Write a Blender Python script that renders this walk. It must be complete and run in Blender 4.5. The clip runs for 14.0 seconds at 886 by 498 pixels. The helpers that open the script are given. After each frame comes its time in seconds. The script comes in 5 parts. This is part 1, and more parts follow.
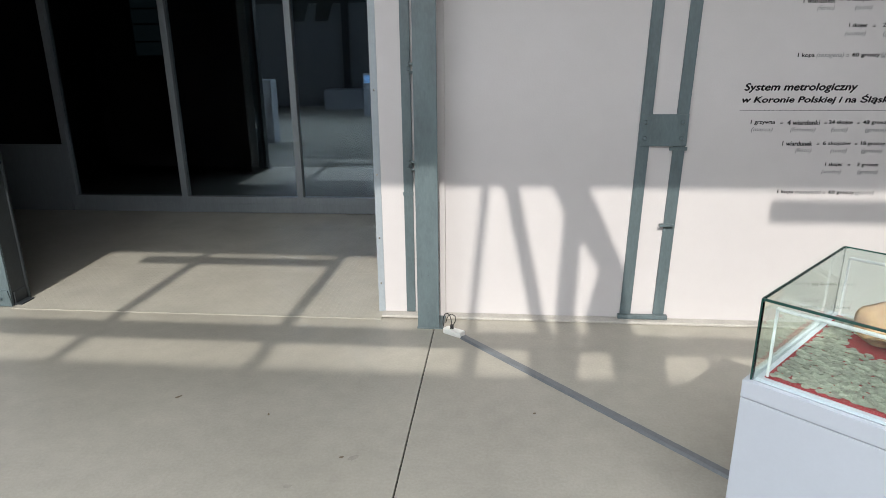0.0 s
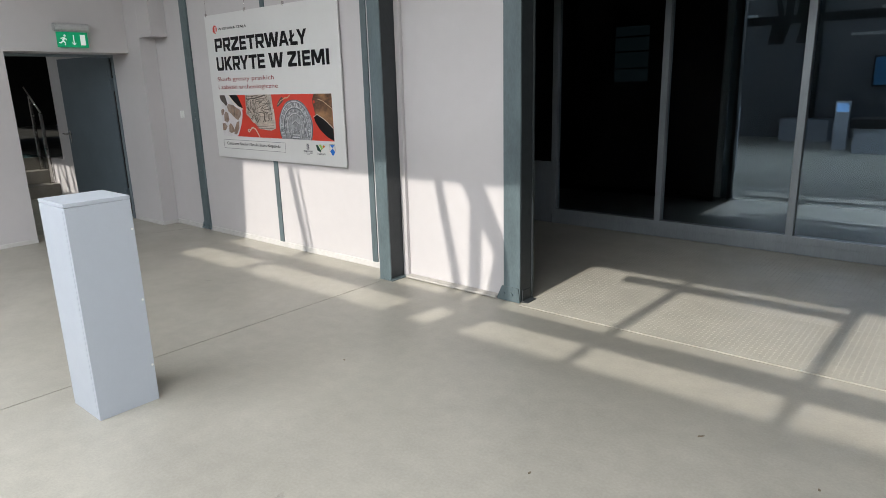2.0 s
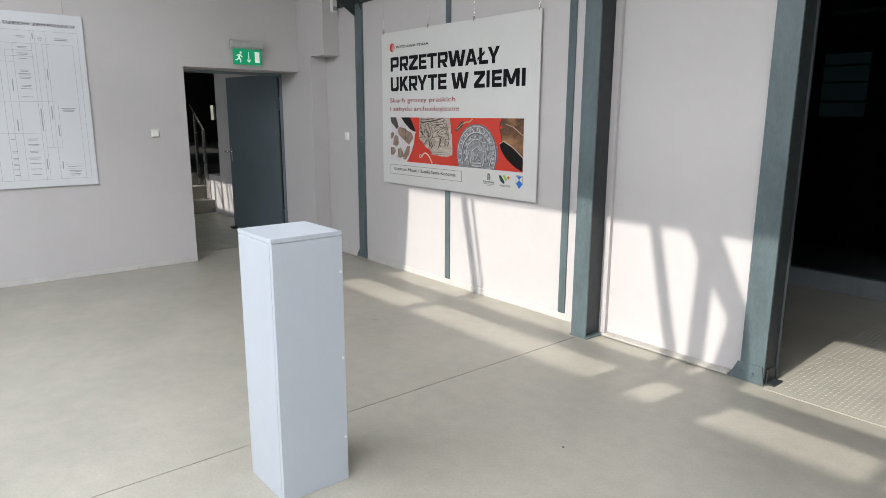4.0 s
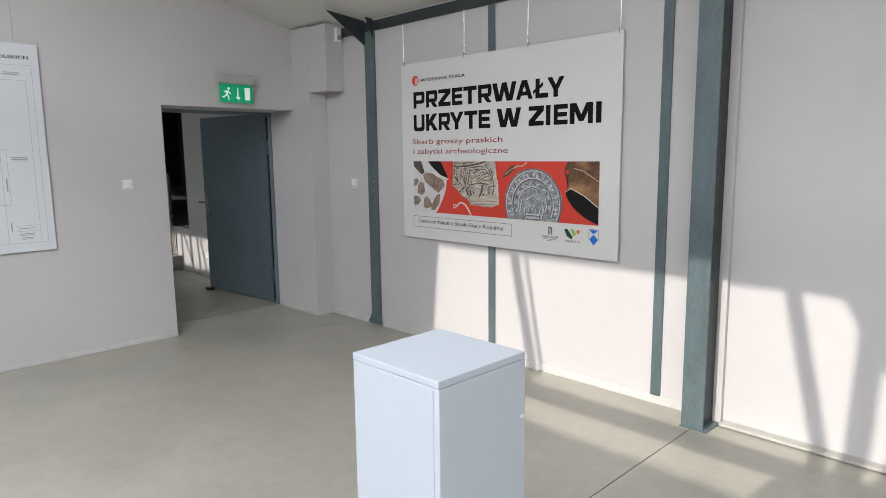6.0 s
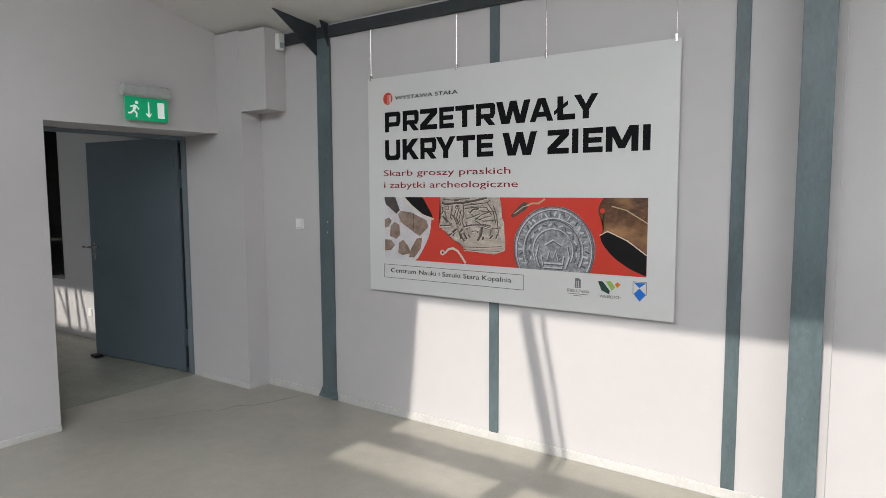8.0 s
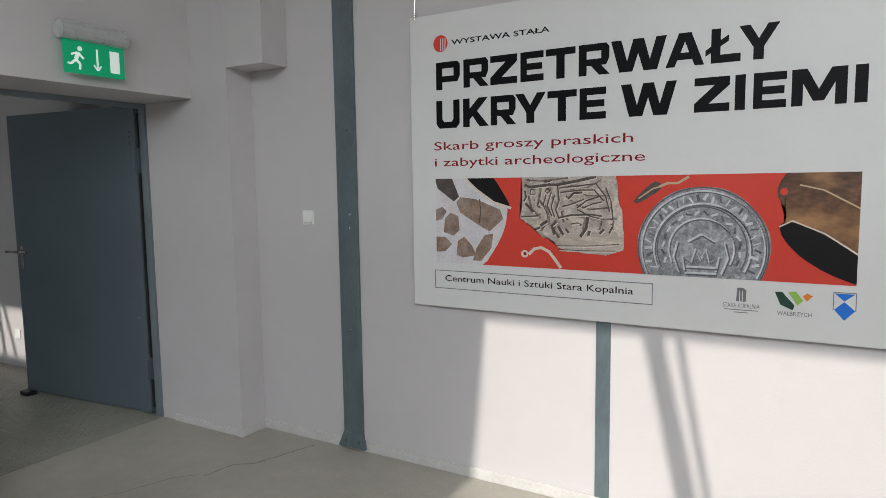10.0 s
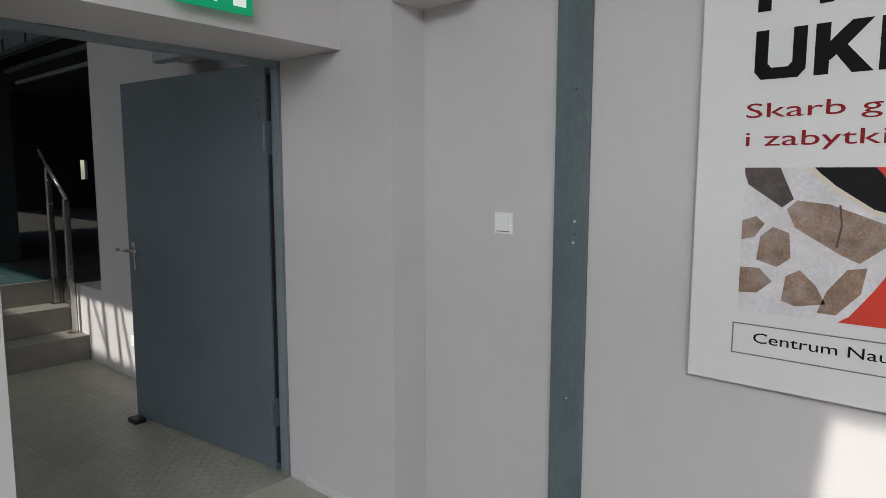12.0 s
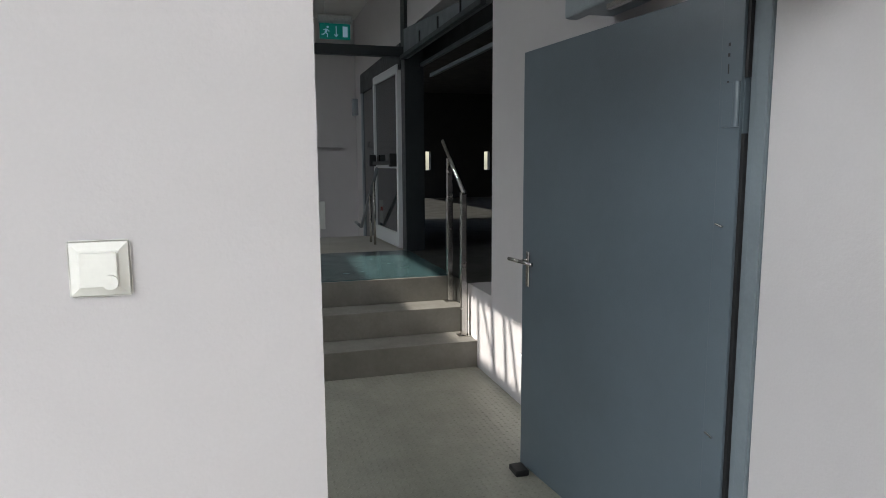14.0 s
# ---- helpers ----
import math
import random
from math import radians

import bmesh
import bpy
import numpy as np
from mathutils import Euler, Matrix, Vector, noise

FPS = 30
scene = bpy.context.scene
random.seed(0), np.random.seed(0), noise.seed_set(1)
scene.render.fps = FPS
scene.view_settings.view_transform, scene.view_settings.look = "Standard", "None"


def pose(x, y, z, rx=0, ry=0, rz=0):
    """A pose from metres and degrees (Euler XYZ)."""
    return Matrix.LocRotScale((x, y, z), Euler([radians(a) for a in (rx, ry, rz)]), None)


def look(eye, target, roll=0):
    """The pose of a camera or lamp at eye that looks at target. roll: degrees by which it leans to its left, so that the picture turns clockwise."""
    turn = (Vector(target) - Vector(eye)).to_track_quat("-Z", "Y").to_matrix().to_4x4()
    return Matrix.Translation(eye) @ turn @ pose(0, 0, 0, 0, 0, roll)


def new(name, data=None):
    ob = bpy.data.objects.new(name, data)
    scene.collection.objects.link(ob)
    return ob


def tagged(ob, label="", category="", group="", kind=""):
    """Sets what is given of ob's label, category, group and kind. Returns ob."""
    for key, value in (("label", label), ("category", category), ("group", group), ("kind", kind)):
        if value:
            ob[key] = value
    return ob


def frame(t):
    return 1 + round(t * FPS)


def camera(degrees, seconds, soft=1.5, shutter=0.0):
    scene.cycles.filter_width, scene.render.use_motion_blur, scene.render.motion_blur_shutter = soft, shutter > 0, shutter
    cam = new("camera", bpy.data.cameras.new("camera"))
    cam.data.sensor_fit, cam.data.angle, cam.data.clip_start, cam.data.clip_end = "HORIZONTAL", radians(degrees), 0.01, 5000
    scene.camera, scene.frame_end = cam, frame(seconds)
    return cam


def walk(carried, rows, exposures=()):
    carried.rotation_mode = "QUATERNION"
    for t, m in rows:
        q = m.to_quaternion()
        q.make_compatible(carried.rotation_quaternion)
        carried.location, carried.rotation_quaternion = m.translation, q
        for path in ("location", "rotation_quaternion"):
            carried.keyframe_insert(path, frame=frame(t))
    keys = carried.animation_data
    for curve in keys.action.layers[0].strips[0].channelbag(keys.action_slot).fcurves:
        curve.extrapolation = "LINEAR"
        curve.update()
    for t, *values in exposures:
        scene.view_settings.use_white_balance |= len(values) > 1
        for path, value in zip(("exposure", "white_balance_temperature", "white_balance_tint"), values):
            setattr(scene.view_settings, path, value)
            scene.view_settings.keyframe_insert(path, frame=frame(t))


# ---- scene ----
cam = camera(69.0, 14.0, soft=0.8)
PATH = [
    (0, (0.522, -0.065, 1.641), (0.348, 1.835, 1.04), -0.5),
    (0.5, (0.384, -0.103, 1.641), (0.092, 1.797, 1.088), 1.0),
    (1, (0.25, -0.138, 1.627), (-0.253, 1.723, 1.094), -0.1),
    (1.5, (-0.004, -0.188, 1.627), (-0.85, 1.548, 1.108), -0.6),
    (2, (-0.212, -0.13, 1.59), (-1.469, 1.343, 1.093), -1.5),
    (2.5, (-0.423, -0.089, 1.574), (-1.895, 1.173, 1.085), -0.1),
    (3, (-0.647, -0.112, 1.562), (-2.14, 1.125, 1.071), 1.0),
    (3.5, (-0.903, -0.123, 1.565), (-2.4, 1.117, 1.096), 0.6),
    (4, (-1.196, -0.053, 1.557), (-2.701, 1.199, 1.149), 0.2),
    (6.5, (-2.768, 0.068, 1.599), (-4.13, 1.508, 1.338), -0.5),
    (7, (-3.087, 0.157, 1.588), (-4.387, 1.66, 1.367), -0.1),
    (9.5, (-4.549, 0.69, 1.559), (-5.537, 2.418, 1.366), -1.1),
    (10, (-4.867, 0.91, 1.51), (-5.867, 2.63, 1.306), -0.8),
    (10.5, (-5.158, 1.122, 1.513), (-6.2, 2.814, 1.291), -0.1),
    (11, (-5.455, 1.29, 1.525), (-6.52, 2.968, 1.293), 0.0),
    (11.5, (-5.725, 1.502, 1.509), (-6.884, 3.115, 1.275), -0.2),
    (12, (-5.969, 1.695, 1.511), (-7.259, 3.206, 1.279), 0.1),
    (12.5, (-6.268, 1.822, 1.536), (-7.691, 3.204, 1.282), -0.4),
    (13, (-6.547, 1.97, 1.525), (-8.171, 3.111, 1.27), -0.9),
    (13.2, (-6.64, 2.042, 1.525), (-8.356, 3.036, 1.272), -0.7),
    (13.5, (-6.788, 2.112, 1.53), (-8.608, 2.901, 1.274), -0.4),
    (13.6, (-6.831, 2.131, 1.527), (-8.673, 2.865, 1.27), -0.4),
    (14, (-7.061, 2.152, 1.517), (-8.962, 2.716, 1.255), -0.3),
]
walk(cam, [(t, look(eye, target, roll)) for t, eye, target, roll in PATH],
     exposures=[(0.0, -0.08), (1.5, -0.05), (4.0, 0.13), (6.5, 0.03), (9.5, -0.06), (11.0, -0.04), (12.0, 0.16), (12.5, 0.36), (13.0, 0.78), (13.5, 0.88), (14.0, 0.84)])

# ---- world and lights ----
SUN_WAY = Vector((-0.045, 1.0, -0.738))
world = bpy.data.worlds.new("world")
scene.world = world
world.use_nodes = True
wn = world.node_tree
sky = wn.nodes.new("ShaderNodeTexSky")
sky.sky_type, sky.sun_disc = "NISHITA", False
sky.sun_elevation, sky.sun_rotation = math.atan(0.738), radians(182.6)
wn.links.new(sky.outputs[0], wn.nodes["Background"].inputs[0])
wn.nodes["Background"].inputs[1].default_value = 0.12


def lamp(name, kind, energy, m, color=(1, 1, 1), **more):
    data = bpy.data.lights.new(name, kind)
    data.energy, data.color = energy, color
    for key, value in more.items():
        setattr(data, key, value)
    ob = new(name, data)
    ob.matrix_world = m
    return ob


lamp("sun", "SUN", 3.7, look((0, -10, 8), Vector((0, -10, 8)) + SUN_WAY), (1.0, 0.94, 0.86), angle=radians(0.6))
# daylight of the roof glazing
lamp("skylight_glow", "AREA", 790.0, pose(-1.5, -1.90, 4.45, 50, 0, 0), (0.925, 0.95, 0.985), shape="RECTANGLE", size=9.2, size_y=2.7)
lamp("corridor_skylight_glow", "AREA", 115.0, pose(-11.6, -1.3, 4.0, 13, 0, 0), (0.90, 0.95, 1.0), shape="RECTANGLE", size=3.0, size_y=1.0)


# ---- materials ----
def material(name, color, rough=0.6, metal=0.0, vary=0.08, scale=6.0, fine=90.0, bump=0.0, bump_scale=60.0,
             stain=0.0, stain_scale=0.8, stain_color=None, streak=(1, 1, 1), spec=0.5, rough_vary=0.06):
    m = bpy.data.materials.new(name)
    m.use_nodes = True
    nt = m.node_tree
    b = nt.nodes["Principled BSDF"]
    geo = nt.nodes.new("ShaderNodeNewGeometry")
    mp = nt.nodes.new("ShaderNodeMapping")
    mp.inputs["Scale"].default_value = streak
    nt.links.new(geo.outputs["Position"], mp.inputs[0])

    def ns(s, detail=4.0):
        n = nt.nodes.new("ShaderNodeTexNoise")
        n.inputs["Scale"].default_value, n.inputs["Detail"].default_value = s, detail
        nt.links.new(mp.outputs[0], n.inputs["Vector"])
        return n.outputs["Fac"]

    def ramp(fac, lo, hi, c0, c1):
        r = nt.nodes.new("ShaderNodeMapRange")
        r.inputs["From Min"].default_value, r.inputs["From Max"].default_value = lo, hi
        r.inputs["To Min"].default_value, r.inputs["To Max"].default_value = c0, c1
        nt.links.new(fac, r.inputs["Value"])
        return r.outputs["Result"]

    def mul(a, v):
        n = nt.nodes.new("ShaderNodeMath")
        n.operation = "MULTIPLY"
        nt.links.new(a, n.inputs[0])
        nt.links.new(v, n.inputs[1])
        return n.outputs[0]

    f = mul(mul(ramp(ns(scale), 0.3, 0.7, 1 - vary, 1 + vary), ramp(ns(scale * 7, 5.0), 0.3, 0.7, 1 - vary * 0.6, 1 + vary * 0.6)), ramp(ns(fine, 2.0), 0.3, 0.7, 1 - vary * 0.6, 1 + vary * 0.6))
    vm = nt.nodes.new("ShaderNodeVectorMath")
    vm.operation = "SCALE"
    vm.inputs[0].default_value = color
    nt.links.new(f, vm.inputs["Scale"])
    col = vm.outputs[0]
    if stain:
        mx = nt.nodes.new("ShaderNodeMix")
        mx.data_type = "RGBA"
        mx.inputs["B"].default_value = (*(stain_color or [c * 0.6 for c in color]), 1)
        nt.links.new(ramp(ns(stain_scale, 6.0), 0.48, 0.72, 0.0, stain), mx.inputs["Factor"])
        nt.links.new(col, mx.inputs["A"])
        col = mx.outputs["Result"]
    nt.links.new(col, b.inputs["Base Color"])
    nt.links.new(ramp(ns(scale * 1.7), 0.3, 0.7, rough - rough_vary, rough + rough_vary), b.inputs["Roughness"])
    b.inputs["Metallic"].default_value = metal
    b.inputs["Specular IOR Level"].default_value = spec
    if bump:
        bp = nt.nodes.new("ShaderNodeBump")
        bp.inputs["Strength"].default_value = bump
        bp.inputs["Distance"].default_value = 0.004
        nt.links.new(ns(bump_scale, 3.0), bp.inputs["Height"])
        nt.links.new(bp.outputs[0], b.inputs["Normal"])
    return m


def plain(name, color, rough=0.5, metal=0.0, emit=0.0, spec=0.5):
    m = bpy.data.materials.new(name)
    m.use_nodes = True
    b = m.node_tree.nodes["Principled BSDF"]
    b.inputs["Base Color"].default_value = (*color, 1)
    b.inputs["Roughness"].default_value, b.inputs["Metallic"].default_value = rough, metal
    b.inputs["Specular IOR Level"].default_value = spec
    if emit:
        b.inputs["Emission Color"].default_value = (*color, 1)
        b.inputs["Emission Strength"].default_value = emit
    return m


def glass(name, color=(0.95, 0.98, 0.97), rough=0.0, ior=1.45, tint=(1, 1, 1)):
    m = bpy.data.materials.new(name)
    m.use_nodes = True
    b = m.node_tree.nodes["Principled BSDF"]
    b.inputs["Base Color"].default_value = (*color, 1)
    b.inputs["Roughness"].default_value, b.inputs["IOR"].default_value = rough, ior
    b.inputs["Specular Tint"].default_value = (*tint, 1)
    b.inputs["Transmission Weight"].default_value = 1.0
    return m


WALL = material("wall_paint", (0.541, 0.522, 0.525), 0.75, vary=0.018, scale=1.5, fine=140, bump=0.16, bump_scale=120, stain=0.10, stain_scale=0.6, spec=0.3)
CEIL = material("ceiling_paint", (0.72, 0.71, 0.68), 0.8, vary=0.02, scale=1.2, spec=0.2)
FLOOR = material("polished_concrete", (0.368, 0.350, 0.301), 0.36, vary=0.09, scale=1.5, fine=75, bump=0.22, bump_scale=200,
                 stain=0.16, stain_scale=0.9, stain_color=(0.33, 0.315, 0.25), rough_vary=0.06)
BASE = material("skirting_paint", (0.56, 0.55, 0.535), 0.65, vary=0.06, scale=7, fine=60, bump=0.3, bump_scale=30, stain=0.25, stain_scale=5)
STEPS = material("step_concrete", (0.24, 0.23, 0.205), 0.5, vary=0.10, scale=5, fine=160, bump=0.15, bump_scale=200, stain=0.4, stain_scale=3)
# near-black concrete: the unlit hall's gloom is mixed into the floor colour
DIMFLOOR = material("darkened_hall_floor", (0.045, 0.045, 0.040), 0.5, vary=0.15, scale=2, stain=0.5, stain_scale=1.0)
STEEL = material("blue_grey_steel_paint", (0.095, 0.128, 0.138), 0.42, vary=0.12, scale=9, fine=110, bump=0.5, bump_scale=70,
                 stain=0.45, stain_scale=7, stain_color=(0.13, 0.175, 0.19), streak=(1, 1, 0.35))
# dark steelwork; also the shaded webs and sides of the blue-grey columns
DARK_SHADE_STEEL = material("dark_and_shaded_steel", (0.028, 0.034, 0.038), 0.5, vary=0.10, scale=9, bump=0.3)
DOORGREY = material("door_paint", (0.102, 0.132, 0.154), 0.34, vary=0.04, scale=3, fine=200, bump=0.12, bump_scale=160, stain=0.15, stain_scale=2)
FRAMEGREY = material("door_frame_paint", (0.30, 0.34, 0.37), 0.45, vary=0.05, scale=6)
ALU = material("grey_aluminium", (0.26, 0.29, 0.31), 0.4, metal=0.3, vary=0.06, scale=8, streak=(1, 1, 0.2))
CHROME = material("brushed_steel", (0.62, 0.60, 0.57), 0.22, metal=1.0, vary=0.02, scale=6)
WHITE = material("white_lacquer", (0.49, 0.53, 0.59), 0.35, vary=0.015, scale=3, bump=0.03)
WHITE2 = material("white_plastic", (0.80, 0.81, 0.78), 0.35, vary=0.02, scale=8)
BOARD = material("poster_board", (0.66, 0.66, 0.65), 0.4, vary=0.012, scale=3)
PLAN = material("plan_board", (0.66, 0.68, 0.71), 0.4, vary=0.012, scale=3)
INK = plain("black_print", (0.005, 0.005, 0.006), 0.45, spec=0.12)
INKGREY = plain("grey_print", (0.16, 0.16, 0.17), 0.5)
REDINK = plain("dark_red_print", (0.24, 0.015, 0.018), 0.5, spec=0.15)
RED = material("red_print", (0.60, 0.045, 0.025), 0.4, vary=0.03, scale=5)
# black parts; also stands in for the darkness of the two unlit rooms
BLACK = material("black_unlit_and_dark_parts", (0.012, 0.012, 0.013), 0.7, vary=0.1, scale=3)
RUBBER_AND_GAP = plain("black_rubber_and_gap_shade", (0.015, 0.015, 0.016), 0.55)
GREEN = plain("exit_green", (0.0, 0.30, 0.13), 0.35, emit=0.35)
SIGNWHITE = plain("exit_white", (0.75, 0.85, 0.80), 0.35, emit=0.35)
SIGNGREY = material("sign_grey_plastic", (0.42, 0.43, 0.43), 0.3, vary=0.05, scale=20)
DOORFRAME = material("dark_door_frame_paint", (0.175, 0.21, 0.235), 0.45, vary=0.05, scale=6, stain=0.3, stain_scale=4)
CLEAR = glass("clear_plastic", (0.93, 0.95, 0.95), 0.12)
GLASS = glass("window_glass", (0.80, 0.88, 0.92), ior=2.25, tint=(0.66, 0.84, 1.0))
GREENGLASS = glass("case_glass", (0.90, 0.97, 0.93))
EDGE = plain("glass_edge", (0.006, 0.05, 0.04), 0.1)
CABLE = material("grey_cable_cover", (0.145, 0.16, 0.175), 0.35, vary=0.08, scale=14)


PLATE = material("plate_floor_paint", (0.40, 0.385, 0.335), 0.40, vary=0.06, scale=3, fine=80, stain=0.3, stain_scale=2, rough_vary=0.08)


# ---- building helpers ----
def box(bm, x0, y0, z0, x1, y1, z1, bevel=0.0):
    r = bmesh.ops.create_cube(bm, size=1.0)
    vs = r["verts"]
    for v in vs:
        v.co = Vector(((x0 + x1) / 2 + v.co.x * (x1 - x0), (y0 + y1) / 2 + v.co.y * (y1 - y0), (z0 + z1) / 2 + v.co.z * (z1 - z0)))
    if bevel:
        bmesh.ops.bevel(bm, geom=list({e for v in vs for e in v.link_edges}), offset=bevel, segments=2, affect="EDGES", profile=0.5)
    return bm


def boxes(*rows, bevel=0.0):
    bm = bmesh.new()
    for r in rows:
        box(bm, *r, bevel=bevel)
    return bm


def tube(bm, a, b, r, n=16, r2=None):
    a, b = Vector(a), Vector(b)
    d = b - a
    m = Matrix.Translation((a + b) / 2) @ d.to_track_quat("Z", "Y").to_matrix().to_4x4()
    bmesh.ops.create_cone(bm, cap_ends=True, segments=n, radius1=r, radius2=r if r2 is None else r2, depth=d.length, matrix=m)
    return bm


def prism(bm, pts, way):
    """A flat outline pushed along a way."""
    way = Vector(way)
    lo = [bm.verts.new(p) for p in pts]
    hi = [bm.verts.new(Vector(p) + way) for p in pts]
    bm.faces.new(lo)
    bm.faces.new(hi[::-1])
    for i in range(len(pts)):
        j = (i + 1) % len(pts)
        bm.faces.new((lo[i], hi[i], hi[j], lo[j]))
    bmesh.ops.recalc_face_normals(bm, faces=bm.faces)
    return bm


def part(name, bm, mat, parent=None, label="", smooth=False, kind=""):
    me = bpy.data.meshes.new(name)
    bm.to_mesh(me)
    bm.free()
    me.materials.append(mat)
    if smooth:
        me.shade_smooth()
    ob = new(name, me)
    if parent:
        ob.parent = parent
    return tagged(ob, label=label, kind=kind)


def thing(name, label, category, group="", at=(0, 0, 0)):
    ob = new(name)
    ob.empty_display_size = 0.1
    ob.location = at
    return tagged(ob, label, category, group)


def setting(name, bm, mat, label=""):
    return part(name, bm, mat, None, label, kind="structure")


def lettering(name, text, mat, x0, x1, z0, z1, y, parent, bold=0.0, depth=0.0012, shear=0.0, axis="y"):
    """Text fitted to x0..x1 and z0..z1 on a wall that faces -y (or, with axis x, +x, spans along y)."""
    cu = bpy.data.curves.new(name, "FONT")
    cu.body, cu.extrude, cu.shear, cu.resolution_u = text, 0.01, shear, 3
    tmp = new(name, cu)
    src = bpy.data.meshes.new_from_object(tmp)
    bpy.data.objects.remove(tmp)
    co = np.empty(len(src.vertices) * 3)
    src.vertices.foreach_get("co", co)
    co = co.reshape(-1, 3)
    polys = [tuple(p.vertices) for p in src.polygons]
    shifts = [(0, 0)] + ([(-bold, 0), (bold, 0), (0, -bold), (0, bold)] if bold else [])
    if bold > 0.05:
        shifts += [(a * bold, b * bold) for a in (-1, 1) for b in (-1, 1)]
    parts, faces = [], []
    for k, (dx, dz) in enumerate(shifts):
        c = co.copy()
        c[:, 0] += dx
        c[:, 1] += dz
        c[:, 2] *= 1 - 0.06 * k
        faces += [tuple(i + k * len(co) for i in p) for p in polys]
        parts.append(c)
    co = np.concatenate(parts)
    me = bpy.data.meshes.new(name)
    lo, hi = co.min(0), co.max(0)
    u = (co[:, 0] - lo[0]) / (hi[0] - lo[0])
    w = (co[:, 1] - lo[1]) / (hi[1] - lo[1])
    d = (co[:, 2] - lo[2]) / (hi[2] - lo[2])
    if axis == "y":
        out = np.stack([x0 + u * (x1 - x0), y - d * depth, z0 + w * (z1 - z0)], 1)
    else:
        out = np.stack([y + d * depth, x0 + u * (x1 - x0), z0 + w * (z1 - z0)], 1)
    me.from_pydata(out.tolist(), [], faces)
    me.materials.append(mat)
    ob = new(name, me)
    ob.parent = parent
    return tagged(ob, kind="stuff") if z1 - z0 < 0.06 else ob


W = 3.735        # face of the wall with the posters
XD = -8.12       # face of the wall with the door
FLOORTOP = 0.0


def roof_z(y):
    return 3.63 - 0.232 * y


def roof(bm, x0, x1, y0, y1, t=0.12):
    prism(bm, [(x0, y0, roof_z(y0)), (x0, y1, roof_z(y1)), (x0, y1, roof_z(y1) + t), (x0, y0, roof_z(y0) + t)], (x1 - x0, 0, 0))


# ---- setting: floors ----
floor = tagged(new("floor"), "smooth grey-beige polished concrete floor with thin saw-cut joints", "floor", kind="structure")
for a, b in ((XD - 0.43, -3.974), (-3.967, 0.133), (0.140, 6.6)):
    part("floor_slab", boxes((a, -6.2, -0.15, b, 3.62 if b < 0.2 and a > -4 else 3.99, 0.0)), FLOOR, floor)
part("joint_bed", boxes((XD - 0.43, -6.2, -0.2, 6.6, 3.99, -0.155), (-3.985, -6.2, -0.154, -3.955, 3.6, -0.02), (0.12, -6.2, -0.154, 0.155, 3.6, -0.02)), BLACK, floor)
# black floor: the missing light behind the glass is put into its colour
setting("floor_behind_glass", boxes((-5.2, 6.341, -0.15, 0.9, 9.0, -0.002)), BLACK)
setting("recess_floor", boxes((-5.2, 3.624, -0.15, 0.9, 6.34, -0.004)), FLOOR, "plain concrete floor of the glazed recess")

DARKPLATE = material("worn_plate_floor", (0.285, 0.282, 0.235), 0.42, vary=0.10, scale=3, fine=80, stain=0.4, stain_scale=2, rough_vary=0.08)


def checker_plate(name, x0, y0, x1, y1, z, pitch=0.032, mat=PLATE, tall=0.0020):
    """A floor plate with small raised lozenges, turned alternately."""
    p = setting(name, boxes((x0, y0, z - 0.007, x1, y1, z)), mat, "beige embossed checker-pattern floor plate")
    co, fs = [], []
    nx, ny = int((x1 - x0) / pitch), int((y1 - y0) / pitch)
    for i in range(nx):
        for j in range(ny):
            x, y = x0 + (i + 0.5) * pitch, y0 + (j + 0.5) * pitch
            s, k = (1 if (i + j) % 2 else -1), len(co)
            a, b = 0.0125, 0.0050
            co += [(x - a * 0.7 - 0, y - s * a * 0.7, z), (x + b * 0.7, y - s * b * 0.7, z), (x + a * 0.7, y + s * a * 0.7, z), (x - b * 0.7, y + s * b * 0.7, z), (x, y, z + tall)]
            for q in range(4):
                fs.append((k + q, k + (q + 1) % 4, k + 4) if s > 0 else (k + (q + 1) % 4, k + q, k + 4))
    me = bpy.data.meshes.new("raised_pattern")
    me.from_pydata(co, [], fs)
    me.materials.append(mat)
    ob = new("raised_pattern", me)
    ob.parent = p
    tagged(ob, kind="stuff")
    return p


checker_plate("recess_plate", -2.70, 3.63, -0.212, 4.46, 0.004)
checker_plate("recess_plate_back", -2.70, 4.464, -0.212, 6.20, 0.003)
setting("corridor_floor", boxes((-11.5, -6.2, -0.15, XD - 0.434, 3.735, -0.006)), FLOOR, "concrete floor of the corridor behind the door")
checker_plate("corridor_plate", -11.498, 1.2, XD - 0.436, 3.733, 0.001, 0.034, DARKPLATE, 0.0032)

# ---- setting: poster wall ----
wall_n = tagged(new("wall_north"), "pinkish grey painted plaster wall", "wall", kind="structure")
part("wall_left", boxes((XD - 0.45, W, -0.1, -2.86, W + 0.25, 2.9)), WALL, wall_n)
part("wall_right", boxes((-0.20, W, -0.1, 6.6, W + 0.25, 2.9)), WALL, wall_n)
part("wall_over_recess", boxes((-2.86, W, 2.60, -0.20, W + 0.25, 2.9)), WALL, wall_n)
# walls and ceiling behind the glass painted black for the unlit room
setting("wall_recess", boxes((-5.3, W + 0.25, -0.1, -5.2, 9.0, 3.0), (0.75, W + 0.25, -0.1, 0.85, 9.0, 3.0), (-5.2, 8.9, -0.1, 0.75, 9.0, 3.0)), BLACK, "walls of the room behind the glass, blackened for its lack of light")
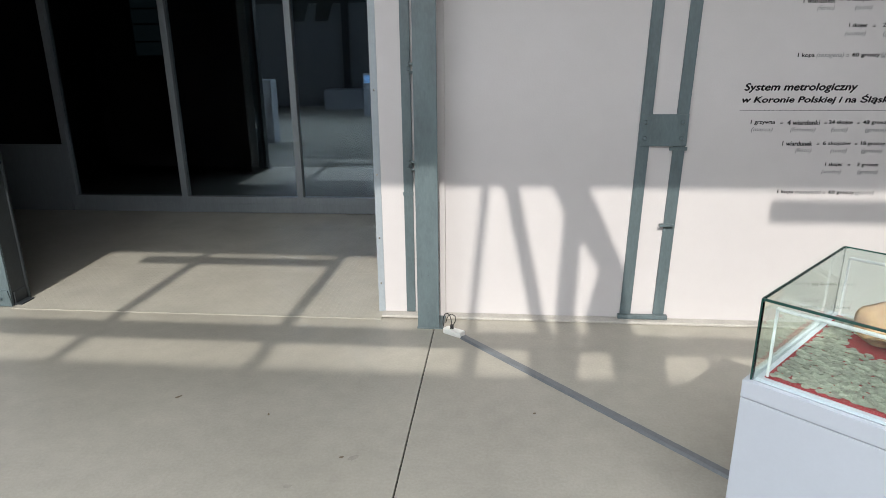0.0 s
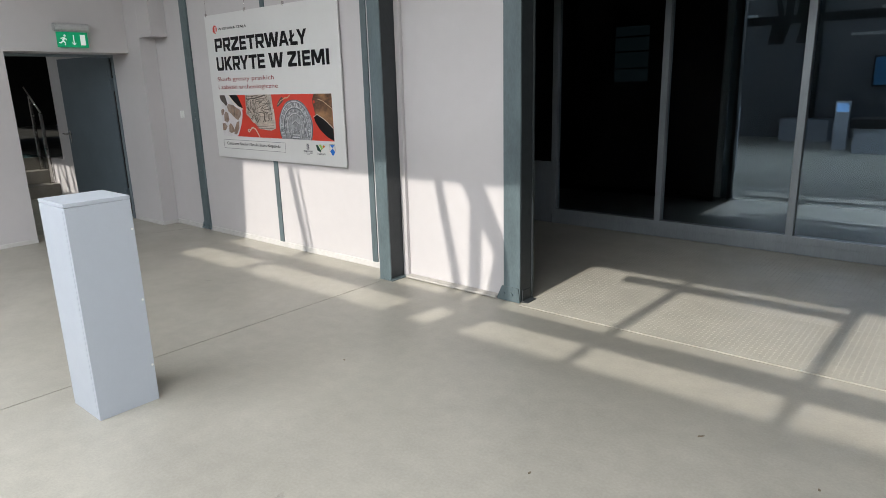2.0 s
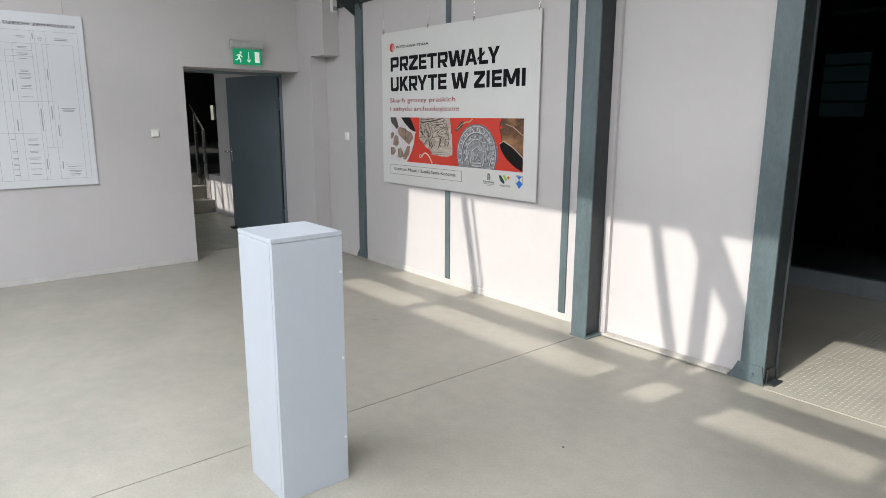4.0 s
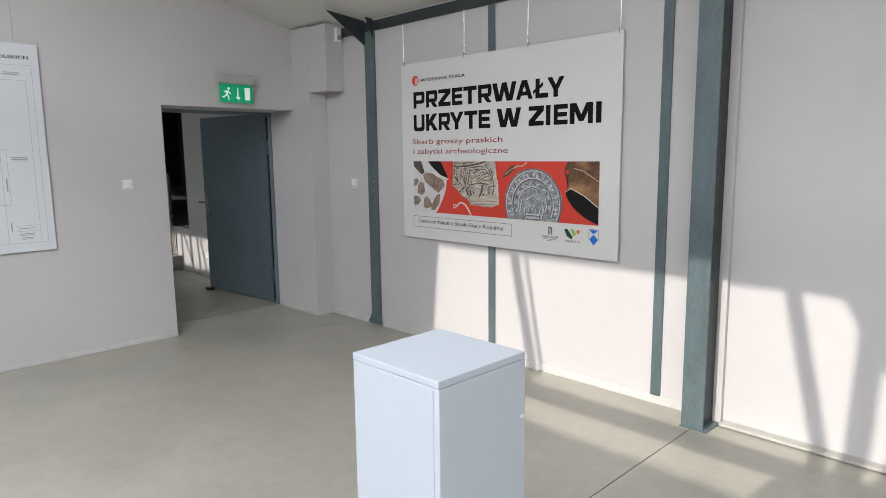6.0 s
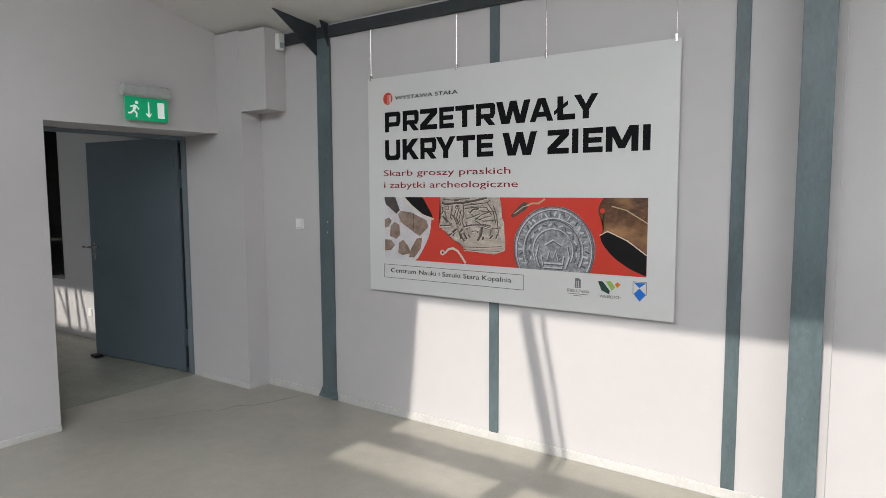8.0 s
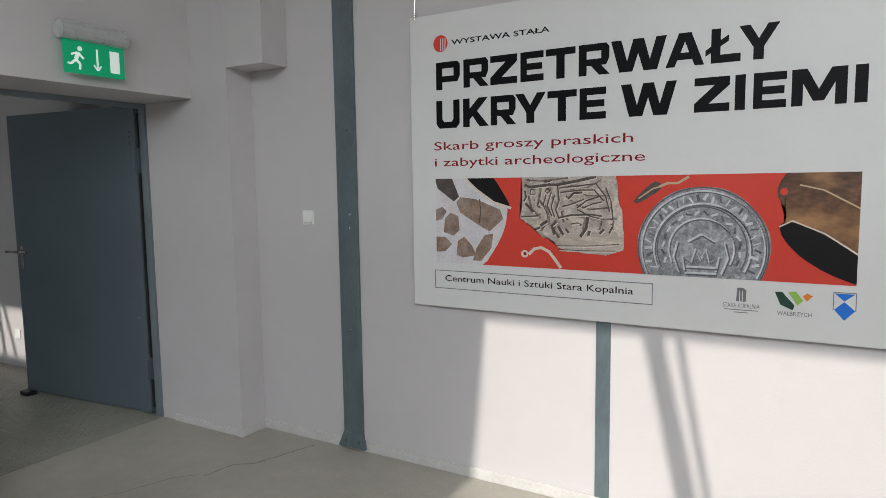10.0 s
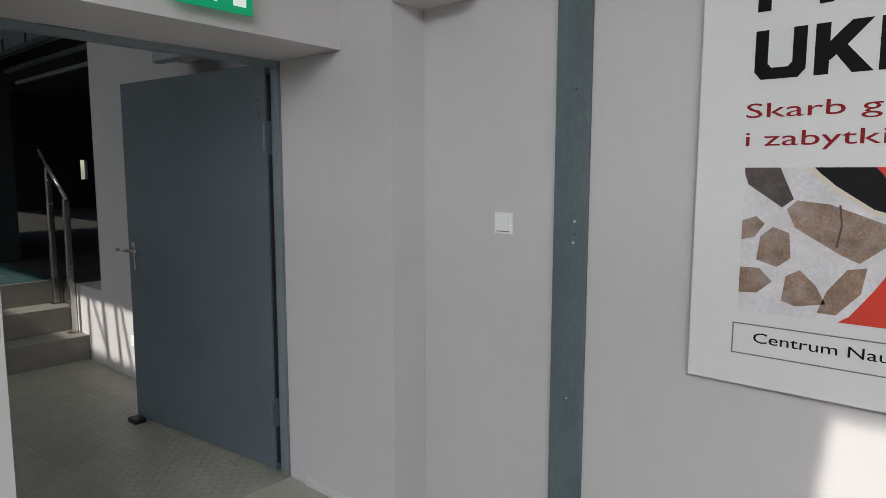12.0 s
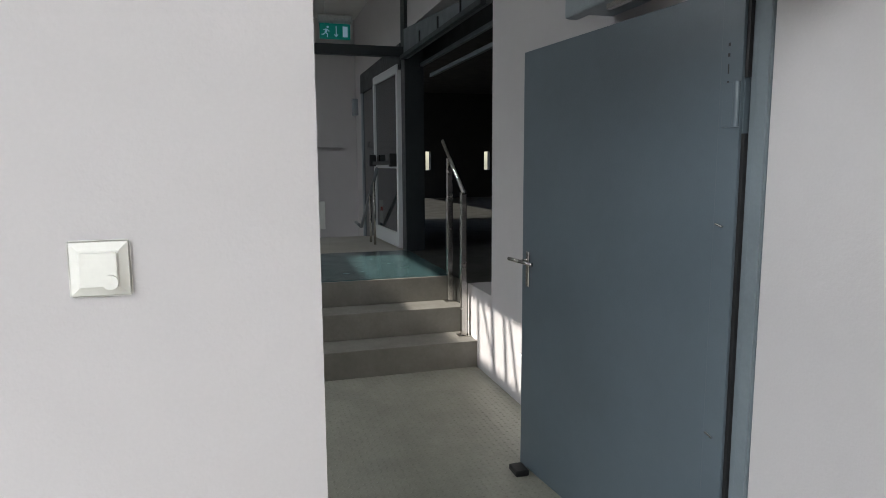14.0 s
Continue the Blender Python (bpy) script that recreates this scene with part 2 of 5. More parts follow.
# added black sheet that darkens the recess and what the glass reflects
setting("recess_lining", boxes((-5.19, W + 0.251, 0.0, -2.88, W + 0.262, 2.745)), BLACK, "black sheet added behind the wall to darken the recess")
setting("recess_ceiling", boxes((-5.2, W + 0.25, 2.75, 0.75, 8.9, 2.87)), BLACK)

# ---- setting: door wall ----
Y0, Y1, DZ = 2.257, 3.545, 2.03
wall_w = tagged(new("wall_west"), "pinkish grey painted plaster wall with a doorway", "wall", kind="structure")
bm = bmesh.new()
prism(bm, [(XD - 0.43, -6.2, -0.1), (XD - 0.43, Y0, -0.1), (XD - 0.43, Y0, roof_z(Y0)), (XD - 0.43, -6.2, roof_z(-6.2))], (0.43, 0, 0))
part("wall_beside_door", bm, WALL, wall_w)
bm = bmesh.new()
prism(bm, [(XD - 0.43, Y0, DZ), (XD - 0.43, W - 0.002, DZ), (XD - 0.43, W - 0.002, roof_z(W) + 0.01), (XD - 0.43, Y0, roof_z(Y0) + 0.01)], (0.43, 0, 0))
part("lintel", bm, WALL, wall_w)
setting("pilaster", boxes((XD - 0.43, Y1, -0.1, -7.815, W - 0.003, DZ - 0.002), (XD + 0.001, Y1, DZ - 0.002, -7.815, W - 0.003, 2.79)), WALL, "shallow painted pilaster in the corner")
setting("pilaster_head", boxes((-7.813, Y1, 2.180, -7.525, W - 0.003, 2.775)), WALL, "boxed-out painted head of the pilaster")

# ---- setting: closing walls and roof ----
bm = boxes((-8.6, -6.35, -0.1, -1.3, -6.2, 5.1), (-1.3, -6.35, -0.1, 0.7, -6.2, 0.79), (-1.3, -6.35, 2.04, 0.7, -6.2, 5.1), (0.7, -6.35, -0.1, 6.75, -6.2, 5.1))
# grey instead of white: weaker light at this end is put into the colour
setting("wall_south", bm, material("dimmed_south_wall_paint", (0.27, 0.27, 0.28), 0.8, vary=0.06, scale=3), "painted wall opposite, with a gridded window")
# wall out of view; its dark grey only weakens light bounced from this side
setting("wall_east", boxes((6.6, -6.2, -0.1, 6.75, W + 0.25, 5.1)), material("east_bounce_cut_grey", (0.24, 0.235, 0.235), 0.8, vary=0.03, scale=1.5), "unseen end wall, dark grey to hold back bounced light")
bm = bmesh.new()
roof(bm, -8.62, 6.75, -0.085, 4.0)
box(bm, -17.2, -0.085, 3.65, -8.70, 4.0, 3.77)
prism(bm, [(-8.70, -0.085, 3.655), (-8.70, 4.0, roof_z(4.0)), (-8.70, 4.0, 3.77), (-8.70, -0.085, 3.77)], (0.078, 0, 0))
roof(bm, -17.2, 6.75, -6.35, -3.10)
roof(bm, -10.1, -6.1, -3.10, -0.085)
roof(bm, -17.2, -13.2, -3.10, -0.085)
roof(bm, -13.2, -10.1, -3.10, -1.80)
roof(bm, -13.2, -10.1, -0.74, -0.085)
setting("ceiling", bm, CEIL, "off-white painted sloping ceiling with a long skylight")

# skirting
LEDGE = material("worn_ledge_paint", (0.43, 0.415, 0.385), 0.7, vary=0.10, scale=9, fine=70, bump=0.3, bump_scale=30, stain=0.4, stain_scale=6, stain_color=(0.34, 0.32, 0.28))
setting("baseboard_1", boxes((-7.815, W - 0.014, 0.0, -4.03, W, 0.055), bevel=0.004), BASE)
setting("baseboard_2", boxes((0.195, W - 0.078, 0.0, 6.6, W - 0.0005, 0.018), (-0.215, W - 0.078, 0.0, 0.034, W - 0.0005, 0.018), bevel=0.006), LEDGE)
setting("baseboard_4", boxes((-3.87, W - 0.078, 0.0, -2.935, W - 0.0005, 0.018), bevel=0.006), LEDGE)
setting("baseboard_3", boxes((XD, -6.2, 0.0, XD + 0.012, Y0, 0.045), (-8.42, Y1 - 0.012, 0.0, -7.803, Y1, 0.045), (-7.815, Y1, 0.0, -7.803, W - 0.014, 0.045), bevel=0.004), BASE)


# ---- steelwork ----
def h_column(x, group):
    """x: the left edge of the front flange."""
    t = thing("steel_column", "blue-grey painted steel section column standing before the plaster wall", "column", group)
    part("front_flange", boxes((x, 3.514, 0.0, x + 0.13, 3.526, 2.70), bevel=0.002), STEEL, t)
    # web in the darker tone: shade between the flanges put into its colour
    part("web", boxes((x + 0.085, 3.526, 0.0, x + 0.105, 3.70, 2.70)), DARK_SHADE_STEEL, t)
    part("rear_flange", boxes((x, 3.70, 0.0, x + 0.155, 3.734, 2.70), bevel=0.004), WALL, t, "rear flange painted over in wall colour")
    part("foot_plate", boxes((x - 0.005, 3.505, 0.0, x + 0.155, 3.699, 0.008), bevel=0.002), STEEL, t)
    for z in (0.10, 0.16, 0.22, 0.34, 0.40, 0.55, 0.95):
        bm = bmesh.new()
        tube(bm, (x + 0.065, 3.5135, z), (x + 0.065, 3.510, z), 0.007, 8)
        part("rivet_head", bm, STEEL, t)
    return t


h_column(-4.03, "wall columns")
h_column(0.037, "wall columns")

# column at the edge of the recess
t = thing("recess_column", "blue-grey painted steel channel column with a riveted foot at the recess edge", "column")
part("face", boxes((-2.87, 3.675, 0.0, -2.725, 3.69, 2.66), bevel=0.002), STEEL, t)
# side, back flange and side foot darkened in colour for their shade
part("side", boxes((-2.735, 3.691, 0.0, -2.724, 3.824, 2.66)), DARK_SHADE_STEEL, t)
part("back_flange", boxes((-2.75, 3.825, 0.0, -2.712, 3.84, 2.66)), DARK_SHADE_STEEL, t)
bm = bmesh.new()
prism(bm, [(-2.93, 3.665, 0.0), (-2.72, 3.665, 0.0), (-2.735, 3.665, 0.11), (-2.88, 3.665, 0.11)], (0, 0.009, 0))
for x in (-2.86, -2.79):
    tube(bm, (x, 3.667, 0.055), (x, 3.652, 0.055), 0.012, 10)
part("foot_plate", bm, STEEL, t)
part("side_foot", boxes((-2.722, 3.69, 0.0, -2.665, 3.81, 0.012), (-2.722, 3.70, 0.0125, -2.714, 3.80, 0.09), bevel=0.002), DARK_SHADE_STEEL, t)

# metal edge on the other side
t = thing("recess_edge_angle", "light grey galvanised steel angle with small screws at the recess edge", "angle")
part("angle", boxes((-0.245, 3.75, 0.0, -0.204, 3.765, 2.6), (-0.209, 3.765, 0.0, -0.203, 3.985, 2.6)), FRAMEGREY, t)
for z in (0.2, 0.5, 0.9, 1.4, 1.9):
    bm = bmesh.new()
    tube(bm, (-0.225, 3.7495, z), (-0.225, 3.743, z), 0.006, 8)
    part("screw", bm, CHROME, t)


def flat_bar(name, x0, x1, z0, z1, label, foot=False, proud=0.012):
    t = thing(name, label, "steel bar", "steel bars in the wall")
    part("bar", boxes((x0, W - proud, z0, x1, W - 0.001, z1), bevel=0.002), STEEL, t)
    return t


t = flat_bar("wall_stanchion", -7.17, -7.04, 0.02, 2.74, "wide blue-grey painted steel upright set in the plaster wall", proud=0.022)
bm = bmesh.new()
prism(bm, [(-7.20, W - 0.04, 0.02), (-7.01, W - 0.04, 0.02), (-7.04, W - 0.024, 0.10), (-7.17, W - 0.024, 0.10)], (0, 0.02, 0))
for x in (-7.15, -7.06):
    tube(bm, (x, W - 0.03, 0.055), (x, W - 0.046, 0.055), 0.010, 8)
part("foot_plate", bm, STEEL, t)
bm = bmesh.new()
prism(bm, [(-7.17, W - 0.022, 2.76), (-7.17, W - 0.42, 2.80), (-7.17, W - 0.022, 2.55)], (0.012, 0, 0))
prism(bm, [(-7.05, W - 0.022, 2.76), (-7.05, W - 0.10, 2.77), (-7.05, W - 0.022, 2.60)], (0.012, 0, 0))
part("gusset", bm, DARK_SHADE_STEEL, t, "dark triangular gusset under the ceiling")
flat_bar("thin_wall_bar", -5.71, -5.645, 0.02, 2.70, "narrow blue-grey painted steel bar in the wall behind the poster")
flat_bar("thin_wall_bar", -4.335, -4.27, 0.02, 2.70, "narrow blue-grey painted steel bar beside the free column")
t = flat_bar("thin_wall_bar", -0.06, -0.004, 0.02, 2.70, "narrow blue-grey steel bar with bolts beside the free column", proud=0.016)
for z in (0.94, 1.50, 2.1):
    for k in (0, 0.045):
        bm = bmesh.new()
        tube(bm, (-0.02, W - 0.0165, z + k), (-0.02, W - 0.045, z + k), 0.013, 6)
        tube(bm, (-0.008, W - 0.034, z + k), (0.02, W - 0.034, z + k), 0.008, 8)
        part("bolt", bm, STEEL, t)
part("splice", boxes((-0.064, W - 0.022, 0.78, 0.0, W - 0.0165, 0.80)), STEEL, t)

t = thing("lattice_column", "blue-grey riveted lattice column of two steel bars set in the wall", "column")
for x0, x1 in ((1.275, 1.34), (1.475, 1.54)):
    bm = bmesh.new()
    prism(bm, [(x0, W - 0.014, 0.03), (x1, W - 0.014, 0.03), (x1 + 0.065, W - 0.014, 2.72), (x0 + 0.065, W - 0.014, 2.72)], (0, 0.013, 0))
    part("bar", bm, STEEL, t)
for z0, z1 in ((1.085, 1.265), (2.2, 2.38)):
    b = part("batten_plate", boxes((1.276 + 0.025 * z0, W - 0.024, z0, 1.543 + 0.025 * z0, W - 0.015, z1), bevel=0.002), STEEL, t)
    for x in (1.306 + 0.025 * z0, 1.512 + 0.025 * z0):
        for z in (z0 + 0.045, z1 - 0.045):
            bm = bmesh.new()
            tube(bm, (x, W - 0.0245, z), (x, W - 0.034, z), 0.014, 10, 0.009)
            part("rivet", bm, STEEL, b)
part("foot_bar", boxes((1.258, W - 0.045, 0.022, 1.558, W - 0.015, 0.048), bevel=0.003), STEEL, t)
part("stub", boxes((1.46, W - 0.045, 0.615, 1.54, W - 0.015, 0.628), (1.475, W - 0.03, 1.062, 1.575, W - 0.0245, 1.083)), STEEL, t)

t = thing("wall_beam", "dark painted steel beam along the top of the wall under the ceiling", "beam")
part("beam", boxes((-7.52, W - 0.03, 2.665, 6.6, W - 0.001, 2.745), bevel=0.003), DARK_SHADE_STEEL, t)

# lattice girder and glazing bars of the skylight
t = thing("roof_girder", "dark steel lattice girder under the skylight", "girder")
part("chord", boxes((-10.0, -0.03, 2.42, 6.6, 0.03, 2.56)), DARK_SHADE_STEEL, t)
bars = []
for s in (0.0, -4.13):
    bars += [(0.74 + s, 0.98 + s, 0.085), (1.14 + s, 1.10 + s, 0.12)]
    bm = bmesh.new()
    prism(bm, [(0.95 + s, -0.012, 3.66), (1.18 + s, -0.012, 3.66), (1.451 + s, -0.012, 3.08), (1.50 + s, -0.012, 2.56), (1.215 + s, -0.012, 2.56), (1.235 + s, -0.012, 2.78), (1.304 + s, -0.012, 3.08), (1.148 + s, -0.012, 3.33)], (0, 0.024, 0))
    part("gusset_diagonal", bm, DARK_SHADE_STEEL, t)
bars += [(-5.31, -5.07, 0.085), (-5.20, -4.99, 0.03)]
for a, b, w in bars:
    bm = bmesh.new()
    prism(bm, [(a - w / 2, -0.012, 3.66), (a + w / 2, -0.012, 3.66), (b + w / 2, -0.012, 2.55), (b - w / 2, -0.012, 2.55)], (0, 0.024, 0))
    part("diagonal", bm, DARK_SHADE_STEEL, t)
for s in (0.0, -4.13):
    for a, b, w in ((0.92, 0.995, 0.24), (1.365, 1.45, 0.25), (0.50, 0.54, 0.05), (1.80, 1.83, 0.05))[:2 if s else 4]:
        bm = bmesh.new()
        prism(bm, [(a + s - w / 2, -0.012, 2.10), (a + s + w / 2, -0.012, 2.10), (b + s + w * 0.6, -0.012, 2.419), (b + s - w * 0.6, -0.012, 2.419)], (0, 0.024, 0))
        part("knee_plate", bm, DARK_SHADE_STEEL, t)
bm = bmesh.new()
prism(bm, [(-5.24, -0.012, 2.10), (-5.12, -0.012, 2.10), (-5.06, -0.012, 2.419), (-5.20, -0.012, 2.419)], (0, 0.024, 0))
part("knee_plate", bm, DARK_SHADE_STEEL, t)
t = thing("roof_glazing", "long skylight with dark glazing bars", "skylight")
for x, w in ((-1.67, 0.04), (-0.53, 0.04), (0.61, 0.022), (3.9, 0.04)):
    bm = bmesh.new()
    prism(bm, [(x - w, -3.1, roof_z(-3.1) + 0.02), (x + w, -3.1, roof_z(-3.1) + 0.02), (x + w, -0.085, roof_z(-0.085) + 0.02), (x - w, -0.085, roof_z(-0.085) + 0.02)], (0, 0, 0.06))
    part("glazing_bar", bm, DARK_SHADE_STEEL, t)


def hanging_lamp(x, y, z):
    t = thing("hanging_lamp", "long slim white hanging strip lamp, switched off", "lamp", "hanging lamps", (x, y, z))
    part("housing", boxes((-0.80, -0.06, -0.03, 0.80, 0.06, 0.03), bevel=0.008), WHITE2, t)
    for s in (-0.6, 0.6):
        bm = bmesh.new()
        tube(bm, (s, 0, 0.03), (s, 0, roof_z(y) - z), 0.002, 6)
        part("wire", bm, CHROME, t)
    return t


hanging_lamp(-1.36, 0.18, 3.33)
hanging_lamp(3.05, 0.18, 3.33)
hanging_lamp(-1.90, -4.46, 2.41)
hanging_lamp(-1.28, -3.4, 2.85)
hanging_lamp(-5.20, -3.4, 2.85)
# white strip on hangers, added to give a thin bright line in the glass
t = thing("cable_tray", "long narrow white strip added for a bright line under the ceiling", "tray")
part("tray", boxes((-7.0, -4.50, 3.30, 3.0, -4.42, 3.33), bevel=0.003), WHITE2, t)
for x in (-5.5, -3.5, -1.5, 0.5, 2.0):
    bm = bmesh.new()
    tube(bm, (x, -4.46, 3.33), (x, -4.46, roof_z(-4.46)), 0.003, 6)
    part("hanger", bm, CHROME, t)

# ---- glazed front in the recess ----
t = thing("glass_front", "dark glazed partition in grey aluminium frames behind the recess", "glass partition")
GY = 6.27
part("bottom_rail", boxes((-3.99, GY - 0.02, 0.0, 0.75, GY + 0.06, 0.10), (-3.99, GY - 0.035, 0.10, 0.75, GY + 0.05, 0.17), bevel=0.003), ALU, t)
for x in (-3.96, -2.74, -1.51, -0.28):
    part("mullion", boxes((x - 0.032, GY - 0.05, 0.171, x + 0.032, GY + 0.05, 2.74), bevel=0.003), ALU, t)
for x in (-3.96, -2.74, -1.51):
    p = part("pane", boxes((-0.578, -0.004, 0.171, 0.578, 0.004, 2.74)), GLASS, t)
    p.matrix_local = pose(x + 0.615, GY, 0, 0, 0, 0.55)
p = part("pane", boxes((-0.49, -0.004, 0.171, 0.49, 0.004, 2.74)), GLASS, t)
p.matrix_local = pose(0.247, GY, 0, 0, 0, 0.55)
part("solid_panel", boxes((-5.19, GY - 0.02, 0.0, -4.0, GY + 0.03, 0.70), bevel=0.003), ALU, t)
part("side_pane", boxes((-5.19, GY - 0.004, 0.702, -4.0, GY + 0.004, 2.74)), GLASS, t)
t = thing("inner_window", "small dim gridded window deep in the unlit room behind the glass", "window")
part("pane", boxes((-4.55, 8.885, 1.55, -4.05, 8.892, 2.30)), plain("dim_daylight", (0.02, 0.035, 0.042), 0.4, emit=0.12), t)
for z in (1.72, 1.95, 2.15):
    part("bar", boxes((-4.57, 8.87, z, -4.03, 8.884, z + 0.02)), BLACK, t)

# ---- doorway ----
t = thing("door", "open grey-blue steel door, swung back against the corridor wall", "door")
hx, hy = -8.665, 3.535
fx, fy = -9.928, 3.405
d = Vector((fx - hx, fy - hy, 0))
ang = math.degrees(math.atan2(d.y, d.x))
L = d.length
leaf = part("door_leaf", boxes((-0.020, -0.05, 0.012, L, 0.0, 2.03), bevel=0.003), DOORGREY, t)
leaf.matrix_local = pose(hx, hy, 0, 0, 0, ang)
e = part("rebate", boxes((-0.020, 0.001, 0.012, 0.06, 0.014, 2.028), bevel=0.002), DOORGREY, t)
e.matrix_local = pose(hx, hy, 0, 0, 0, ang)
bm = bmesh.new()
box(bm, L - 0.075, 0.001, 0.93, L - 0.045, 0.008, 1.10, bevel=0.003)
h = part("handle_plate", bm, CHROME, t, "brushed steel handle plate")
h.matrix_local = pose(hx, hy, 0, 0, 0, ang)
bm = bmesh.new()
tube(bm, (L - 0.06, 0.008, 1.055), (L - 0.06, 0.055, 1.055), 0.009, 12)
tube(bm, (L - 0.06, 0.05, 1.055), (L - 0.175 + 0.22, 0.05, 1.055), 0.009, 12)
tube(bm, (L - 0.06, 0.05, 1.055), (L - 0.175, 0.05, 1.055), 0.009, 12)
h = part("door_handle", bm, CHROME, t, "chrome lever handle", smooth=True)
h.matrix_local = pose(hx, hy, 0, 0, 0, ang)
for z in (0.25, 1.62):
    bm = bmesh.new()
    tube(bm, (-0.012, 0.021, z), (-0.012, 0.021, z + 0.13), 0.010, 12)
    box(bm, -0.005, 0.0145, z, 0.045, 0.0175, z + 0.13, bevel=0.001)
    h = part("hinge", bm, DOORGREY, t)
    h.matrix_local = pose(hx, hy, 0, 0, 0, ang)
for x, z, wx, hz in ((0.030, 1.86, 0.008, 0.010), (0.030, 1.83, 0.008, 0.010), (0.030, 1.79, 0.004, 0.028), (0.030, 1.75, 0.008, 0.010)):
    h = part("slot", boxes((x - wx / 2, 0.0142, z - hz / 2, x + wx / 2, 0.0148, z + hz / 2)), RUBBER_AND_GAP, t)
    h.matrix_local = pose(hx, hy, 0, 0, 0, ang)
for z in (1.33, 0.66):
    bm = bmesh.new()
    tube(bm, (0.050, 0.0145, z), (0.018, 0.019, z - 0.006), 0.004, 8)
    h = part("catch_pin", bm, CHROME, t)
    h.matrix_local = pose(hx, hy, 0, 0, 0, ang)
bm = boxes((-9.72, 3.50, 2.14, -9.38, 3.57, 2.235), (-9.70, 3.571, 2.16, -9.40, 3.733, 2.22), bevel=0.012)
part("door_closer", bm, FRAMEGREY, t, "pale grey door closer")
part("closer_arm", boxes((-9.40, 3.52, 2.115, -8.64, 3.545, 2.135)), CHROME, t)

t = thing("door_frame", "grey painted steel door frame in the wall opening", "door frame")
part("jamb", boxes((-8.60, Y1 - 0.010, 0.0, -8.557, Y1 - 0.001, DZ - 0.001), (-8.63, Y1 - 0.001, 0.0, -8.555, Y1 + 0.03, DZ + 0.02), bevel=0.002), DOORFRAME, t)
part("jamb", boxes((-8.60, Y0 + 0.001, 0.0, -8.557, Y0 + 0.02, DZ - 0.001), bevel=0.002), DOORFRAME, t)
part("head", boxes((-8.60, Y0 + 0.021, DZ - 0.03, -8.557, Y1 - 0.012, DZ - 0.001), bevel=0.002), DOORFRAME, t)

# black strips added to draw the shade in the gap between leaf and frame
for z0, z1 in ((0.05, 0.24), (0.39, 1.60), (1.76, 1.98)):
    part("seal", boxes((-8.644, Y1 - 0.012, z0, -8.631, Y1 + 0.004, z1)), RUBBER_AND_GAP, t, "black strip for the dark of the hinge gap")

t = thing("door_stop", "small black rubber door stop on the floor", "door stop")
part("wedge", boxes((-9.90, 3.33, 0.0, -9.80, 3.40, 0.03), bevel=0.008), RUBBER_AND_GAP, t)

# ---- corridor behind the door ----
setting("wall_corridor", boxes((-11.21, W, -0.1, XD - 0.452, W + 0.2, 3.645), (-11.72, W, -0.1, -11.211, W + 0.2, 0.60), (-13.79, W, 2.86, -11.211, W + 0.2, 3.645), (-17.2, W, -0.1, -13.79, W + 0.2, 3.645)), WALL, "painted corridor wall")
setting("wall_corridor_end", boxes((-17.2, -6.2, -1.0, -17.0, W - 0.001, 4.9)), WALL, "unseen end wall, dark grey to hold back bounced light of the corridor")
setting("wall_far_left", boxes((-17.0, -6.35, -1.0, -8.6, -6.2, 5.1)), WALL)
steps = thing("stairs", "three grey concrete steps up to the raised floor", "stairs")
for i, x in enumerate((-11.50, -11.80, -12.08)):
    part("step", boxes((x - 0.34, -2.0, 0.2 * i, x, W - 0.002, 0.2 * i + 0.2), bevel=0.004), STEPS, steps)
setting("raised_floor", boxes((-15.3, -2.0, 0.3, -12.422, 3.735, 0.597)), FLOOR)
setting("floor_plate", boxes((-13.72, -2.0, 0.598, -12.10, 3.73, 0.606), bevel=0.002), material("teal_floor_glass", (0.055, 0.105, 0.11), 0.22, vary=0.15, scale=3), "dark teal glossy floor plate at the head of the steps")
# floor and walls hold the hall's darkness as colour; last box stops leaking light
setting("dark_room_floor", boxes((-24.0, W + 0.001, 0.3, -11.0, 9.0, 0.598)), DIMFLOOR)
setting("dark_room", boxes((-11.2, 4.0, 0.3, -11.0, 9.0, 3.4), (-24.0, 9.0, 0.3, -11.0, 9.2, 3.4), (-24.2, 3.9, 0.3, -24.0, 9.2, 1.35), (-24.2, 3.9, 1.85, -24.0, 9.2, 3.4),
        (-24.2, 3.9, 1.35, -24.0, 6.70, 1.85), (-24.2, 6.85, 1.35, -24.0, 8.38, 1.85), (-24.2, 8.55, 1.35, -24.0, 9.2, 1.85), (-24.2, 3.9, 3.4, -11.0, 9.2, 3.6), (-24.2, 4.01, 2.62, -11.0, 4.06, 3.4)), BLACK, "hall beyond the corridor, its unlit gloom painted black")
t = thing("corridor_post", "dark grey square steel post carrying the glazed corridor front", "column")
part("post", boxes((-13.785, 3.70, 0.607, -13.62, 3.734, 3.645), (-13.785, 3.734, 0.607, -13.62, 3.90, 2.855)), DARK_SHADE_STEEL, t)
part("transom", boxes((-13.74, -2.0, 2.60, -13.66, 3.699, 2.70), bevel=0.003), DARK_SHADE_STEEL, t)
BEAMGREY = material("beam_paint", (0.12, 0.14, 0.15), 0.45, vary=0.10, scale=6, stain=0.3, stain_scale=4)
t = thing("corridor_beam", "dark steel beam over the opening beside the steps", "beam")
bm = bmesh.new()
prism(bm, [(-13.60, 3.69, 2.57), (-11.215, 3.69, 2.57), (-11.215, 3.69, 2.66), (-13.60, 3.69, 2.86)], (0, 0.04, 0))
part("beam", bm, BEAMGREY, t)
